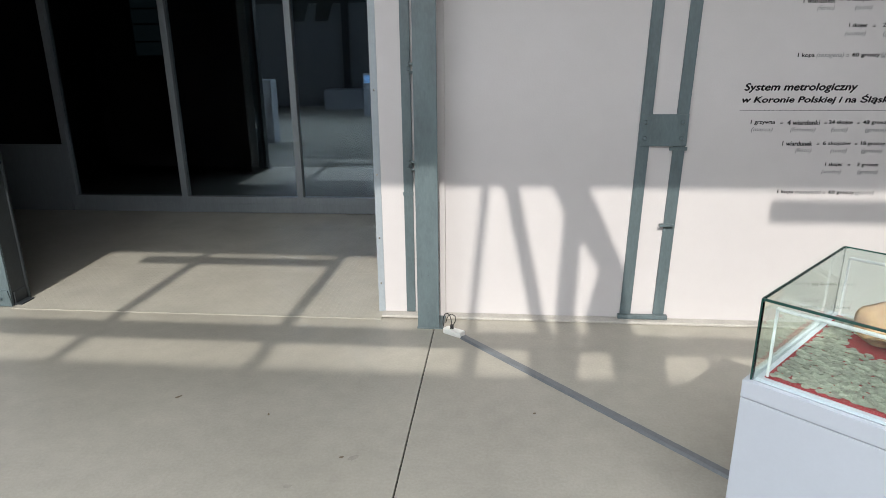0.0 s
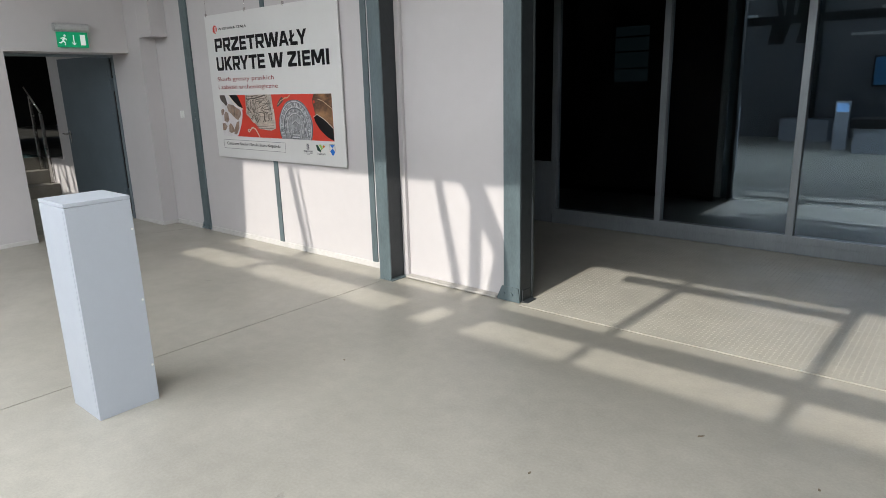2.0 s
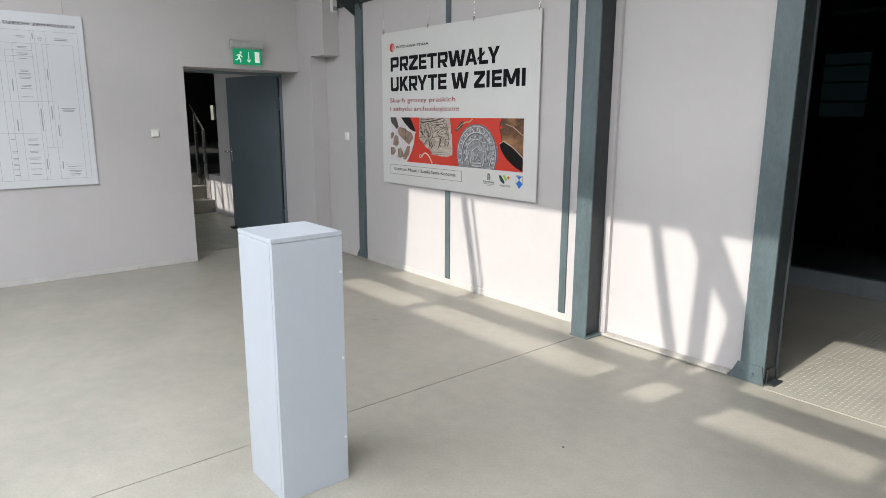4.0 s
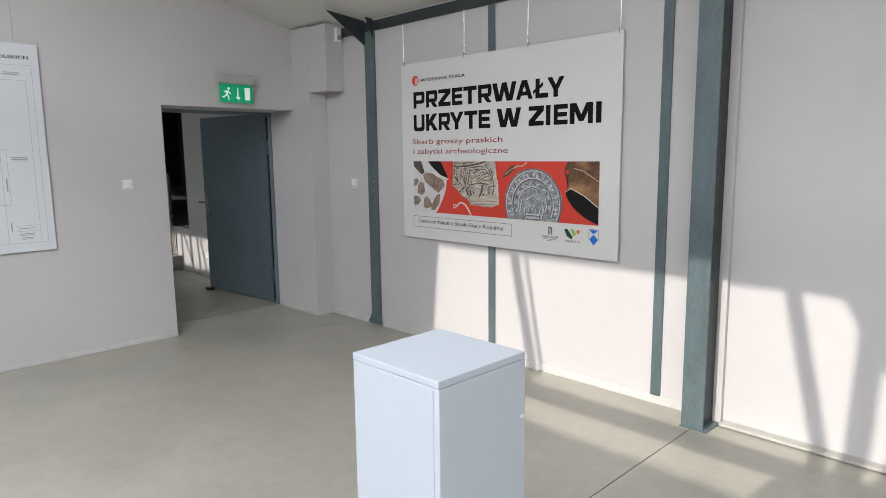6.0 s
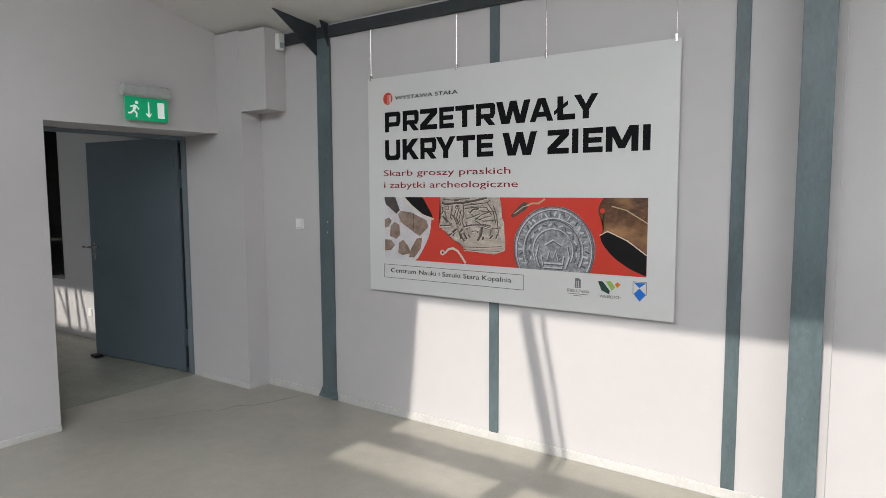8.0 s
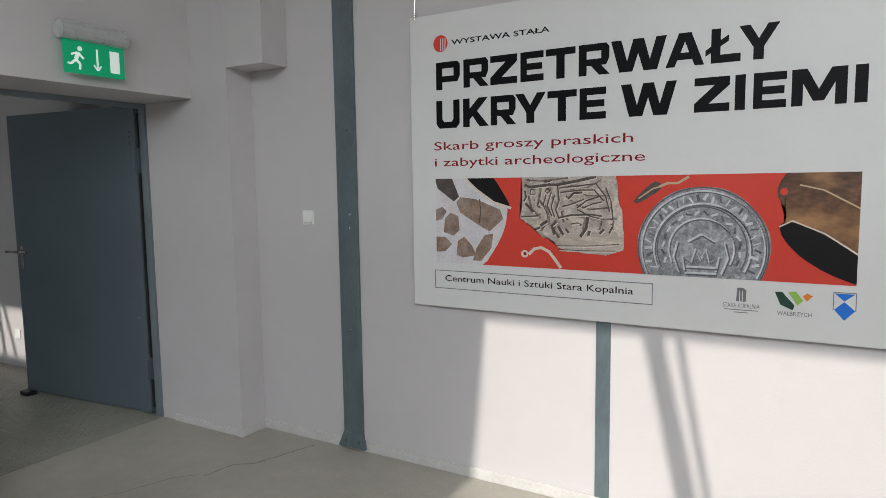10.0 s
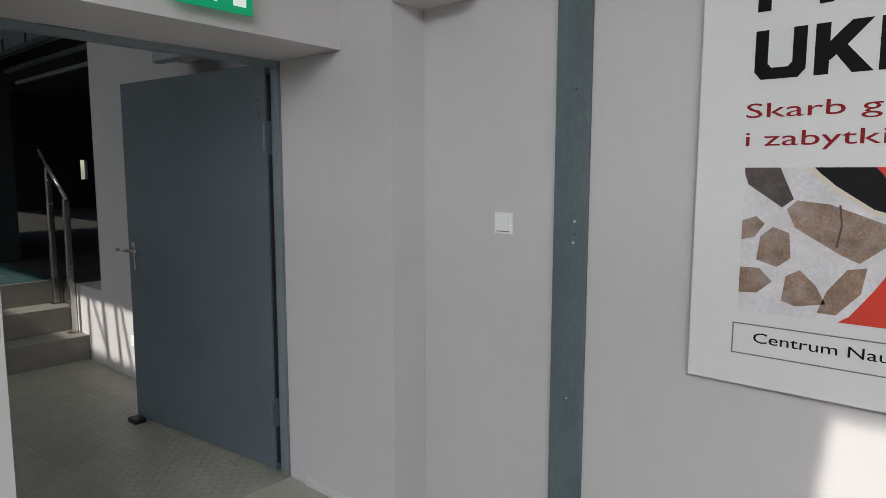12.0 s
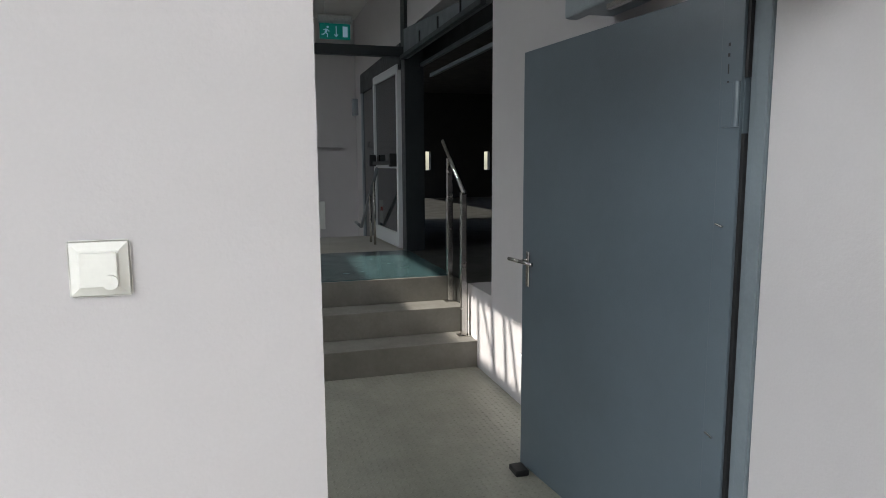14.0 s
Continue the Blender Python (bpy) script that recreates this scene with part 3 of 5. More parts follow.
for x in (-12.95, -12.35, -11.75):
    part("stiffener", boxes((x - 0.012, 3.680, 2.61, x + 0.012, 3.6895, 2.72)), RUBBER_AND_GAP, t)
for k, (y, z) in enumerate(((3.86, 2.50), (3.96, 2.40))):
    part("rear_flange", boxes((-13.6, y, z, -11.215, y + 0.03, z + 0.035)), BEAMGREY, t)
bm = boxes((-13.6, 3.65, 2.56, -11.215, 3.688, 2.60))
part("flange", bm, DARK_SHADE_STEEL, t)

t = thing("corridor_girder", "dark steel bracing bars under the corridor skylight", "girder")
for a, b, w in ((-11.26, -10.88, 0.04), (-11.02, -10.95, 0.06), (-10.80, -10.72, 0.05), (-10.72, -10.52, 0.04), (-11.30, -11.28, 0.05)):
    bm = bmesh.new()
    prism(bm, [(a - w / 2, -0.51, 3.72), (a + w / 2, -0.51, 3.72), (b + w / 2, -0.51, 3.10), (b - w / 2, -0.51, 3.10)], (0, 0.02, 0))
    part("diagonal", bm, DARK_SHADE_STEEL, t)
t = thing("side_door_frame", "dark steel door surround with a glazed leaf in the corridor wall", "door frame")
part("lintel", boxes((-16.30, 3.69, 2.50, -13.79, W - 0.001, 2.76), bevel=0.003), DARK_SHADE_STEEL, t)
part("jamb", boxes((-16.30, 3.69, 0.40, -16.22, W - 0.001, 2.499), (-15.36, 3.69, 0.60, -15.28, W - 0.001, 2.499), bevel=0.003), FRAMEGREY, t)
part("pane", boxes((-16.219, 3.71, 0.40, -15.361, W - 0.001, 2.499)), plain("dark_side_pane", (0.02, 0.025, 0.028), 0.08), t)
t = thing("far_handrail", "brown steel handrail going down beyond the landing", "handrail")
bm = bmesh.new()
tube(bm, (-14.16, 3.5, 1.466), (-15.3, 3.5, 0.72), 0.02, 12)
tube(bm, (-15.3, 3.5, 0.72), (-15.75, 3.5, 0.74), 0.02, 12)
part("rail", bm, CABLE, t, smooth=True)
for x, z in ((-14.62, 1.165), (-14.35, 1.34)):
    bm = bmesh.new()
    tube(bm, (x, 3.5, 0.597), (x, 3.5, z), 0.014, 12)
    part("post", bm, CHROME, t, smooth=True)
t = thing("wall_ledge", "pale narrow ledge on the far corridor wall", "ledge")
part("board", boxes((-16.999, 2.3, 1.77, -16.88, 3.51, 1.86), bevel=0.004), WALL, t)
t = thing("meter_box", "small white box on the far corridor wall", "box")
part("door", boxes((-16.999, 3.06, 0.54, -16.94, 3.22, 0.96), bevel=0.004), WHITE2, t)
part("red_mark", boxes((-16.9395, 3.065, 0.80, -16.936, 3.10, 0.86)), RED, t)
t = thing("wall_light", "small grey wall light on the corridor wall", "wall light")
part("body", boxes((-16.92, 3.66, 2.24, -16.78, W - 0.001, 2.48), bevel=0.01), FRAMEGREY, t)

t = thing("handrail", "brushed stainless steel handrail on two posts beside the steps", "handrail")
bm = bmesh.new()
tube(bm, (-11.64, 3.68, 1.30), (-12.18, 3.68, 1.70), 0.021, 16)
part("rail", bm, CHROME, t, smooth=True)
for x, z0, z1 in ((-11.67, 0.2, 1.305), (-12.02, 0.4, 1.56)):
    part("post", boxes((x - 0.022, 3.658, z0 + 0.009, x + 0.022, 3.702, z1), bevel=0.004), CHROME, t)
    part("foot", boxes((x - 0.045, 3.635, z0, x + 0.045, 3.725, z0 + 0.008), bevel=0.002), CHROME, t)

t = thing("glass_door", "open glazed door with a light metal frame and black push bar", "door")
a, b = Vector((-13.87, 3.70, 0)), Vector((-15.05, 3.66, 0))
wv = (b - a).length
m = pose(a.x, a.y, 0.61, 0, 0, math.degrees(math.atan2((b - a).y, (b - a).x)))
LIGHTALU = plain("light_aluminium", (0.55, 0.58, 0.59), 0.4)
f = part("frame", boxes((0, -0.025, 0, 0.07, 0.025, 1.95), (wv - 0.07, -0.025, 0, wv, 0.025, 1.95), (0.07, -0.025, 0, wv - 0.07, 0.025, 0.16), (0.07, -0.025, 1.86, wv - 0.07, 0.025, 1.95), (0.07, -0.025, 0.86, wv - 0.07, 0.025, 0.93), bevel=0.003), LIGHTALU, t)
f.matrix_local = m
f = part("pane", boxes((0.071, -0.004, 0.161, wv - 0.071, 0.004, 0.859), (0.071, -0.004, 0.931, wv - 0.071, 0.004, 1.859)), plain("dark_pane", (0.02, 0.025, 0.028), 0.05), t)
f.matrix_local = m
f = part("push_bar", boxes((0.05, 0.03, 0.90, wv - 0.05, 0.07, 0.94), (0.05, 0.026, 0.88, 0.12, 0.10, 1.02), (wv - 0.12, 0.026, 0.88, wv - 0.05, 0.10, 1.02), bevel=0.006), RUBBER_AND_GAP, t)
f.matrix_local = m

# ---- window in the opposite wall, and what stands before it ----
t = thing("gridded_window", "wide old industrial window with a dark steel grid", "window")
part("frame", boxes((-1.3, -6.30, 0.79, 0.70, -6.25, 0.83), (-1.3, -6.30, 2.00, 0.70, -6.25, 2.04), (-1.3, -6.30, 0.83, -1.26, -6.25, 2.00), (0.66, -6.30, 0.83, 0.70, -6.25, 2.00)), DARK_SHADE_STEEL, t)
for i in range(1, 12):
    x = -1.3 + 2.0 * i / 12
    part("upright", boxes((x - 0.012, -6.29, 0.83, x + 0.012, -6.26, 2.00)), DARK_SHADE_STEEL, t)
for z in (1.03, 1.23, 1.43, 1.63, 1.83):
    part("crossbar", boxes((-1.26, -6.258, z - 0.012, 0.66, -6.25, z + 0.012)), DARK_SHADE_STEEL, t)
# added emissive sheet that gives the window its brightness
back = setting("backdrop", boxes((-12.0, -16.1, -3.0, 12.0, -16.0, 4.4)), plain("glowing_backdrop", (0.62, 0.72, 0.80), 0.9, emit=1.3), "pale glowing sheet standing for the bright outdoors past the window")
setting("ground", boxes((-60.0, -60.0, -3.1, 60.0, 60.0, -3.0)), material("outside_ground", (0.16, 0.15, 0.13), 0.9, vary=0.2, scale=0.5), "grey ground outside")

t = thing("low_display_plinth", "low white display plinth with a dark top on the concrete floor", "plinth")
part("body", boxes((-2.22, -3.55, 0.0, -1.25, -2.76, 0.50), bevel=0.004), WHITE, t)
part("top", boxes((-2.30, -3.60, 0.501, -1.15, -2.74, 0.69), bevel=0.01), BLACK, t, "dark top block")
t = thing("low_display_plinth", "long low white display plinth near the far wall", "plinth")
part("body", boxes((-4.10, -5.80, 0.0, -3.04, -5.16, 0.53), bevel=0.004), WHITE, t)
t = thing("info_kiosk", "slim white information kiosk with a small glowing screen", "kiosk")
part("body", boxes((-2.66, -3.50, 0.0, -2.40, -3.32, 1.02), bevel=0.01), WHITE, t)
part("screen", boxes((-2.64, -3.319, 0.80, -2.42, -3.315, 0.98)), plain("kiosk_screen", (0.30, 0.55, 0.95), 0.3, emit=1.0), t, "pale blue glowing screen")
t = thing("wall_monitor", "large flat monitor on the wall showing a dark blue picture", "monitor")
part("casing", boxes((-2.40, -6.19, 1.26, -1.49, -6.15, 1.98), bevel=0.006), RUBBER_AND_GAP, t)
part("screen", boxes((-2.36, -6.149, 1.30, -1.53, -6.146, 1.94)), plain("monitor_screen", (0.03, 0.11, 0.22), 0.3, emit=0.6), t)
t = thing("far_column", "dark steel column against the opposite wall", "column")
part("post", boxes((-3.72, -6.19, 0.0, -3.54, -6.05, 5.0), bevel=0.004), DARK_SHADE_STEEL, t)


# ---- white pedestal ----
t = thing("pedestal", "tall slim white lacquered pedestal on the concrete floor", "pedestal")
px0, py0, px1, py1, ph = -3.735, 0.962, -3.422, 1.268, 1.098
part("body", boxes((px0, py0 + 0.0015, 0.0, px1, py1, ph - 0.0195), bevel=0.002), WHITE, t)
part("top", boxes((px0, py0, ph - 0.018, px1, py1, ph), bevel=0.002), WHITE, t)
part("front_panel", boxes((px0 + 0.018, py0 - 0.0005, 0.02, px1 - 0.018, py0 + 0.0013, ph - 0.022), bevel=0.0005), WHITE, t, "removable front panel")
for z in (0.20, 0.56, 0.93):
    bm = bmesh.new()
    tube(bm, (px1, py1 - 0.012, z), (px1 + 0.0025, py1 - 0.012, z), 0.006, 12)
    part("knob", bm, WHITE2, t)


# ---- glass display case ----
A = Vector((0.668, 0.744, 0)).normalized()
B = Vector((A.y, -A.x, 0))
case_pose = Matrix.Translation((1.278, 1.786, 0)) @ pose(0, 0, 0, 0, 0, math.degrees(math.atan2(B.y, B.x)))
# along the case: x is the long side, y the short side
LX, LY, PT, GT = 1.15, 0.775, 0.652, 0.92
t = thing("display_case", "white display plinth with a glass hood over a coin hoard", "display case")
t.matrix_basis = case_pose
part("plinth", boxes((0, 0, 0.0, LX, LY, PT - 0.062), bevel=0.002), WHITE, t)
part("plinth_top", boxes((-0.001, -0.001, PT - 0.058, LX + 0.001, LY + 0.001, PT), bevel=0.002), WHITE, t)
part("groove", boxes((0.004, 0.004, PT - 0.0618, LX - 0.004, LY - 0.004, PT - 0.0582)), plain("seam_grey", (0.28, 0.31, 0.34), 0.6), t)
g0, g1x, g1y, gt = 0.018, LX - 0.018, LY - 0.018, 0.006
for row in ((g0 + gt, g0, PT, g1x - gt, g0 + gt, GT - gt), (g0 + gt, g1y - gt, PT, g1x - gt, g1y, GT - gt),
            (g0, g0, PT, g0 + gt, g1y, GT - gt), (g1x - gt, g0, PT, g1x, g1y, GT - gt), (g0, g0, GT - gt + 0.0002, g1x, g1y, GT)):
    pane = part("glass_pane", boxes(row), GREENGLASS, t, "clear glass pane with green edges")
    pane.visible_shadow = False
e = 0.0035
part("glass_edge", boxes((g0 - e, g0 - e, PT, g0 + 0.002, g0 + 0.002, GT + 0.001), bevel=0.0006), EDGE, t)
part("glass_edge", boxes((g0 - e, g1y - 0.002, PT, g0 + 0.002, g1y + e, GT + 0.001), bevel=0.0006), EDGE, t)
part("glass_edge", boxes((g0 - e, g0 + 0.003, GT - 0.006, g0 + 0.002, g1y - 0.003, GT + 0.002), bevel=0.0006), EDGE, t)
part("glass_edge", boxes((g0 + 0.003, g0 - e, GT - 0.006, g1x, g0 + 0.002, GT + 0.002), bevel=0.0006), EDGE, t)
part("glass_edge", boxes((g0 + 0.003, g1y - 0.002, GT - 0.006, g1x, g1y + e, GT + 0.002), bevel=0.0006), EDGE, t)
part("base_liner", boxes((g0 + 0.01, g0 + 0.01, PT, g1x - 0.01, g1y - 0.01, PT + 0.008)), WHITE, t)

RODWHITE = material("satin_white_rod", (0.62, 0.65, 0.66), 0.3, vary=0.02, scale=8)
s = thing("acrylic_stand", "thin white inner frame of round rods inside the glass case", "frame")
s.matrix_basis = case_pose
i0, i1x, i1y, it = 0.052, LX - 0.08, LY - 0.06, GT - 0.032
for x, y in ((i0, i0), (i0, i1y), (i1x, i0), (i1x, i1y)):
    bm = bmesh.new()
    tube(bm, (x, y, PT + 0.008), (x, y, it), 0.0045, 10)
    part("rod", bm, RODWHITE, s)
for a, b in (((i0, i0, it), (i1x, i0, it)), ((i0, i1y, it), (i1x, i1y, it)), ):
    bm = bmesh.new()
    tube(bm, a, b, 0.006, 10)
    part("rail", bm, RODWHITE, s)

c = thing("cloth", "red felt cloth lying in the glass case", "cloth")
c.matrix_basis = case_pose
part("felt", boxes((0.046, 0.046, PT + 0.0085, LX - 0.06, LY - 0.06, PT + 0.012), bevel=0.001), material("red_felt", (0.30, 0.02, 0.03), 0.9, vary=0.15, scale=40, fine=300, bump=0.5, bump_scale=300), c)

coinmat = material("old_silver", (0.31, 0.325, 0.27), 0.5, metal=0.25, vary=0.25, scale=60, fine=250, bump=0.6, bump_scale=200, stain=0.5, stain_scale=22, stain_color=(0.16, 0.155, 0.11))
nt = coinmat.node_tree
gn = nt.nodes.new("ShaderNodeNewGeometry")
mr = nt.nodes.new("ShaderNodeMapRange")
mr.inputs["To Min"].default_value, mr.inputs["To Max"].default_value = 0.7, 1.3
nt.links.new(gn.outputs["Random Per Island"], mr.inputs["Value"])
vm = nt.nodes.new("ShaderNodeVectorMath")
vm.operation = "SCALE"
pb = nt.nodes["Principled BSDF"]
nt.links.new(pb.inputs["Base Color"].links[0].from_socket, vm.inputs[0])
nt.links.new(mr.outputs["Result"], vm.inputs["Scale"])
nt.links.new(vm.outputs[0], pb.inputs["Base Color"])
rng = random.Random(4)
verts, faces = [], []


def coin(x, y, z, r, tx, ty):
    n = 9
    k = len(verts)
    for dz in (0.0, 0.0018):
        for i in range(n):
            a = 2 * math.pi * i / n
            cx, cy = r * math.cos(a), r * math.sin(a)
            verts.append((x + cx, y + cy, z + dz + cx * tx + cy * ty))
    faces.append(list(range(k + n, k + 2 * n)))
    for i in range(n):
        j = (i + 1) % n
        faces.append([k + i, k + j, k + n + j, k + n + i])


x = 0.068
while x < LX - 0.085:
    y = 0.068 + rng.uniform(0, 0.008)
    while y < LY - 0.08:
        if (x - 0.255) ** 2 + (y - 0.53) ** 2 < 0.110 ** 2 + 0.003 * math.sin(9 * x + 14 * y):
            y += 0.016
            continue
        coin(x + rng.uniform(-0.006, 0.006), y + rng.uniform(-0.006, 0.006), PT + 0.0125 + rng.uniform(0.0, 0.007), rng.uniform(0.0105, 0.0135), rng.uniform(-0.09, 0.09), rng.uniform(-0.09, 0.09))
        y += rng.uniform(0.012, 0.019)
    x += 0.0155
me = bpy.data.meshes.new("coins")
me.from_pydata(verts, [], faces)
me.materials.append(coinmat)
coins = new("coins", me)
coins.matrix_basis = case_pose
tagged(coins, "layer of old silver coins spread over red cloth", "coins", kind="stuff")

bm = bmesh.new()
prof = [(0.0, 0.012), (0.055, 0.012), (0.095, 0.035), (0.115, 0.070), (0.118, 0.086), (0.124, 0.090), (0.124, 0.096), (0.112, 0.095), (0.102, 0.075), (0.080, 0.042), (0.045, 0.024), (0.0, 0.022)]
N = 40
rings = []
for r, z in prof:
    rings.append([bm.verts.new(((r * (1 + 0.04 * math.sin(2 * a + 1) + 0.02 * math.sin(5 * a))) * math.cos(a), r * (1 + 0.04 * math.sin(2 * a + 1)) * math.sin(a), z * (1 + 0.07 * math.sin(3 * a) + 0.05 * math.sin(7 * a + 1))))
                  for a in [2 * math.pi * i / N for i in range(N)]])
for p, q in zip(rings, rings[1:]):
    for i in range(N):
        j = (i + 1) % N
        bm.faces.new((p[i], p[j], q[j], q[i]))
bmesh.ops.remove_doubles(bm, verts=bm.verts, dist=0.0001)
bmesh.ops.recalc_face_normals(bm, faces=bm.faces)
bowl = part("bowl", bm, material("old_leather_bowl", (0.20, 0.115, 0.06), 0.5, vary=0.35, scale=14, fine=120, bump=0.8, bump_scale=60, stain=0.8, stain_scale=16, stain_color=(0.40, 0.27, 0.14)), smooth=True)
tagged(bowl, "round brown clay bowl lying on the silver coins", "bowl")
bowl.matrix_basis = case_pose @ pose(0.262, 0.55, PT + 0.040, 24, -10, 0) @ Matrix.Scale(0.84, 4)


# ---- poster ----
PX, PZ, PYF = -6.667, 0.884, 3.705
t = thing("poster", "large white exhibition poster board hung on thin wires", "poster")
part("board", boxes((PX, PYF, PZ, PX + 2.083, PYF + 0.012, PZ + 1.445), bevel=0.0015), BOARD, t)


def flat(name, pts, mat, layer, parent, clip=None):
    """A printed shape in poster metres from its lower left corner."""
    poly = [Vector((x, z)) for x, z in pts]
    if clip:
        x0, x1, z0, z1 = clip
        for axis, lim, sign in ((0, x0, 1), (0, x1, -1), (1, z0, 1), (1, z1, -1)):
            out = []
            for i, p in enumerate(poly):
                q = poly[(i + 1) % len(poly)]
                ip, iq = sign * (p[axis] - lim) >= 0, sign * (q[axis] - lim) >= 0
                if ip:
                    out.append(p)
                if ip != iq:
                    f = (lim - p[axis]) / (q[axis] - p[axis])
                    out.append(p + (q - p) * f)
            poly = out
    bm = bmesh.new()
    y = PYF - 0.0012 * layer
    lo = [bm.verts.new((PX + p.x, y, PZ + p.y)) for p in poly]
    hi = [bm.verts.new((PX + p.x, y + 0.001, PZ + p.y)) for p in poly]
    a = bm.faces.new(lo)
    for i in range(len(lo)):
        j = (i + 1) % len(lo)
        bm.faces.new((lo[i], lo[j], hi[j], hi[i]))
    bmesh.ops.triangulate(bm, faces=[a])
    bmesh.ops.recalc_face_normals(bm, faces=bm.faces)
    return part(name, bm, mat, parent)


def clipped(poly, clip):
    if clip:
        x0, x1, z0, z1 = clip
        for axis, lim, sign in ((0, x0, 1), (0, x1, -1), (1, z0, 1), (1, z1, -1)):
            out = []
            for i, p in enumerate(poly):
                q = poly[(i + 1) % len(poly)]
                ip, iq = sign * (p[axis] - lim) >= 0, sign * (q[axis] - lim) >= 0
                if ip:
                    out.append(p)
                if ip != iq:
                    out.append(p + (q - p) * ((lim - p[axis]) / (q[axis] - p[axis])))
            poly = out
    return poly


def strip(name, pts, w, mat, layer, parent, clip=None):
    """A printed line of width w through points."""
    left, right = [], []
    for i, p in enumerate(pts):
        a, b = Vector(pts[max(i - 1, 0)]), Vector(pts[min(i + 1, len(pts) - 1)])
        d = (b - a).normalized()
        n = Vector((-d.y, d.x)) * w / 2
        left.append(Vector(p) + n)
        right.append(Vector(p) - n)
    bm = bmesh.new()
    y = PYF - 0.0012 * layer
    for i in range(len(pts) - 1):
        q = clipped([right[i], right[i + 1], left[i + 1], left[i]], clip)
        if len(q) > 2:
            prism(bm, [(PX + p.x, y, PZ + p.y) for p in q], (0, 0.001, 0))
    return part(name, bm, mat, parent)


def circle(cx, cz, r, n=48, wob=0.0):
    return [(cx + r * (1 + wob * math.sin(7 * a) + wob * math.sin(3 * a + 1)) * math.cos(a), cz + r * (1 + wob * math.sin(7 * a)) * math.sin(a)) for a in [2 * math.pi * i / n for i in range(n)]]


def smooth_closed(pts, k=3):
    for _ in range(k):
        out = []
        for i, p in enumerate(pts):
            q = pts[(i + 1) % len(pts)]
            out += [(p[0] * 0.8 + q[0] * 0.2, p[1] * 0.8 + q[1] * 0.2), (p[0] * 0.2 + q[0] * 0.8, p[1] * 0.2 + q[1] * 0.8)]
        pts = out
    return pts


BAND = (0.140, 1.936, 0.226, 0.646)
pic = part("picture_band", boxes((PX + BAND[0], PYF - 0.0012, PZ + BAND[2], PX + BAND[1], PYF - 0.0002, PZ + BAND[3])), RED, t, "red printed picture strip")
P_CLAY = material("printed_pale_clay", (0.64, 0.62, 0.64), 0.45, vary=0.10, scale=12, fine=90, stain=0.3, stain_scale=9, stain_color=(0.42, 0.38, 0.37))
P_SHARD = material("printed_shard", (0.25, 0.165, 0.12), 0.45, vary=0.3, scale=20, fine=130, stain=0.7, stain_scale=14, stain_color=(0.36, 0.32, 0.30))
P_SHARD2 = material("printed_dark_shard", (0.075, 0.06, 0.055), 0.45, vary=0.3, scale=20, fine=130)
P_STONE = material("printed_stone", (0.50, 0.44, 0.385), 0.45, vary=0.30, scale=14, fine=80, stain=0.6, stain_scale=16, stain_color=(0.27, 0.22, 0.18))
P_STONE2 = material("printed_stone_light", (0.52, 0.45, 0.385), 0.45, vary=0.18, scale=22, fine=90, stain=0.5, stain_scale=26, stain_color=(0.30, 0.24, 0.20), streak=(0.5, 1, 2.0))
P_COIN = material("printed_coin", (0.30, 0.308, 0.325), 0.4, vary=0.42, scale=20, fine=90, stain=0.8, stain_scale=55, stain_color=(0.13, 0.135, 0.15))
P_COIN2 = material("printed_coin_light", (0.58, 0.59, 0.61), 0.4, vary=0.15, scale=30, fine=120)
P_COIN3 = material("printed_coin_dark", (0.10, 0.105, 0.12), 0.4, vary=0.3, scale=30, fine=120)
P_BRASS = material("printed_bronze", (0.115, 0.055, 0.028), 0.4, vary=0.45, scale=6, fine=40, stain=0.95, stain_scale=5.5, stain_color=(0.40, 0.21, 0.09), streak=(1, 1, 1.6))
P_CARVE = material("printed_carving_shade", (0.15, 0.115, 0.095), 0.45, vary=0.5, scale=30, fine=100, stain=0.9, stain_scale=25, stain_color=(0.34, 0.29, 0.25))
P_DARK = plain("printed_black", (0.012, 0.011, 0.012), 0.5, spec=0.15)
P_LIGHT = plain("printed_pale_line", (0.66, 0.58, 0.50), 0.4)
P_GOLD = plain("printed_horn", (0.50, 0.38, 0.24), 0.4)

flat("printed_pot", smooth_closed([(0.0, 0.70), (0.40, 0.70), (0.50, 0.57), (0.535, 0.51), (0.522, 0.42), (0.49, 0.343), (0.392, 0.20), (0.0, 0.18)], 2), P_CLAY, 2, t, BAND)
flat("printed_pot_mouth", smooth_closed([(0.27, 0.70), (0.44, 0.68), (0.55, 0.516), (0.53, 0.50), (0.47, 0.53), (0.36, 0.60)], 2), P_DARK, 3, t, BAND)
strip("printed_pot_rim", [(0.29, 0.66), (0.37, 0.590), (0.46, 0.530), (0.552, 0.503)], 0.012, P_LIGHT, 4, t, BAND)
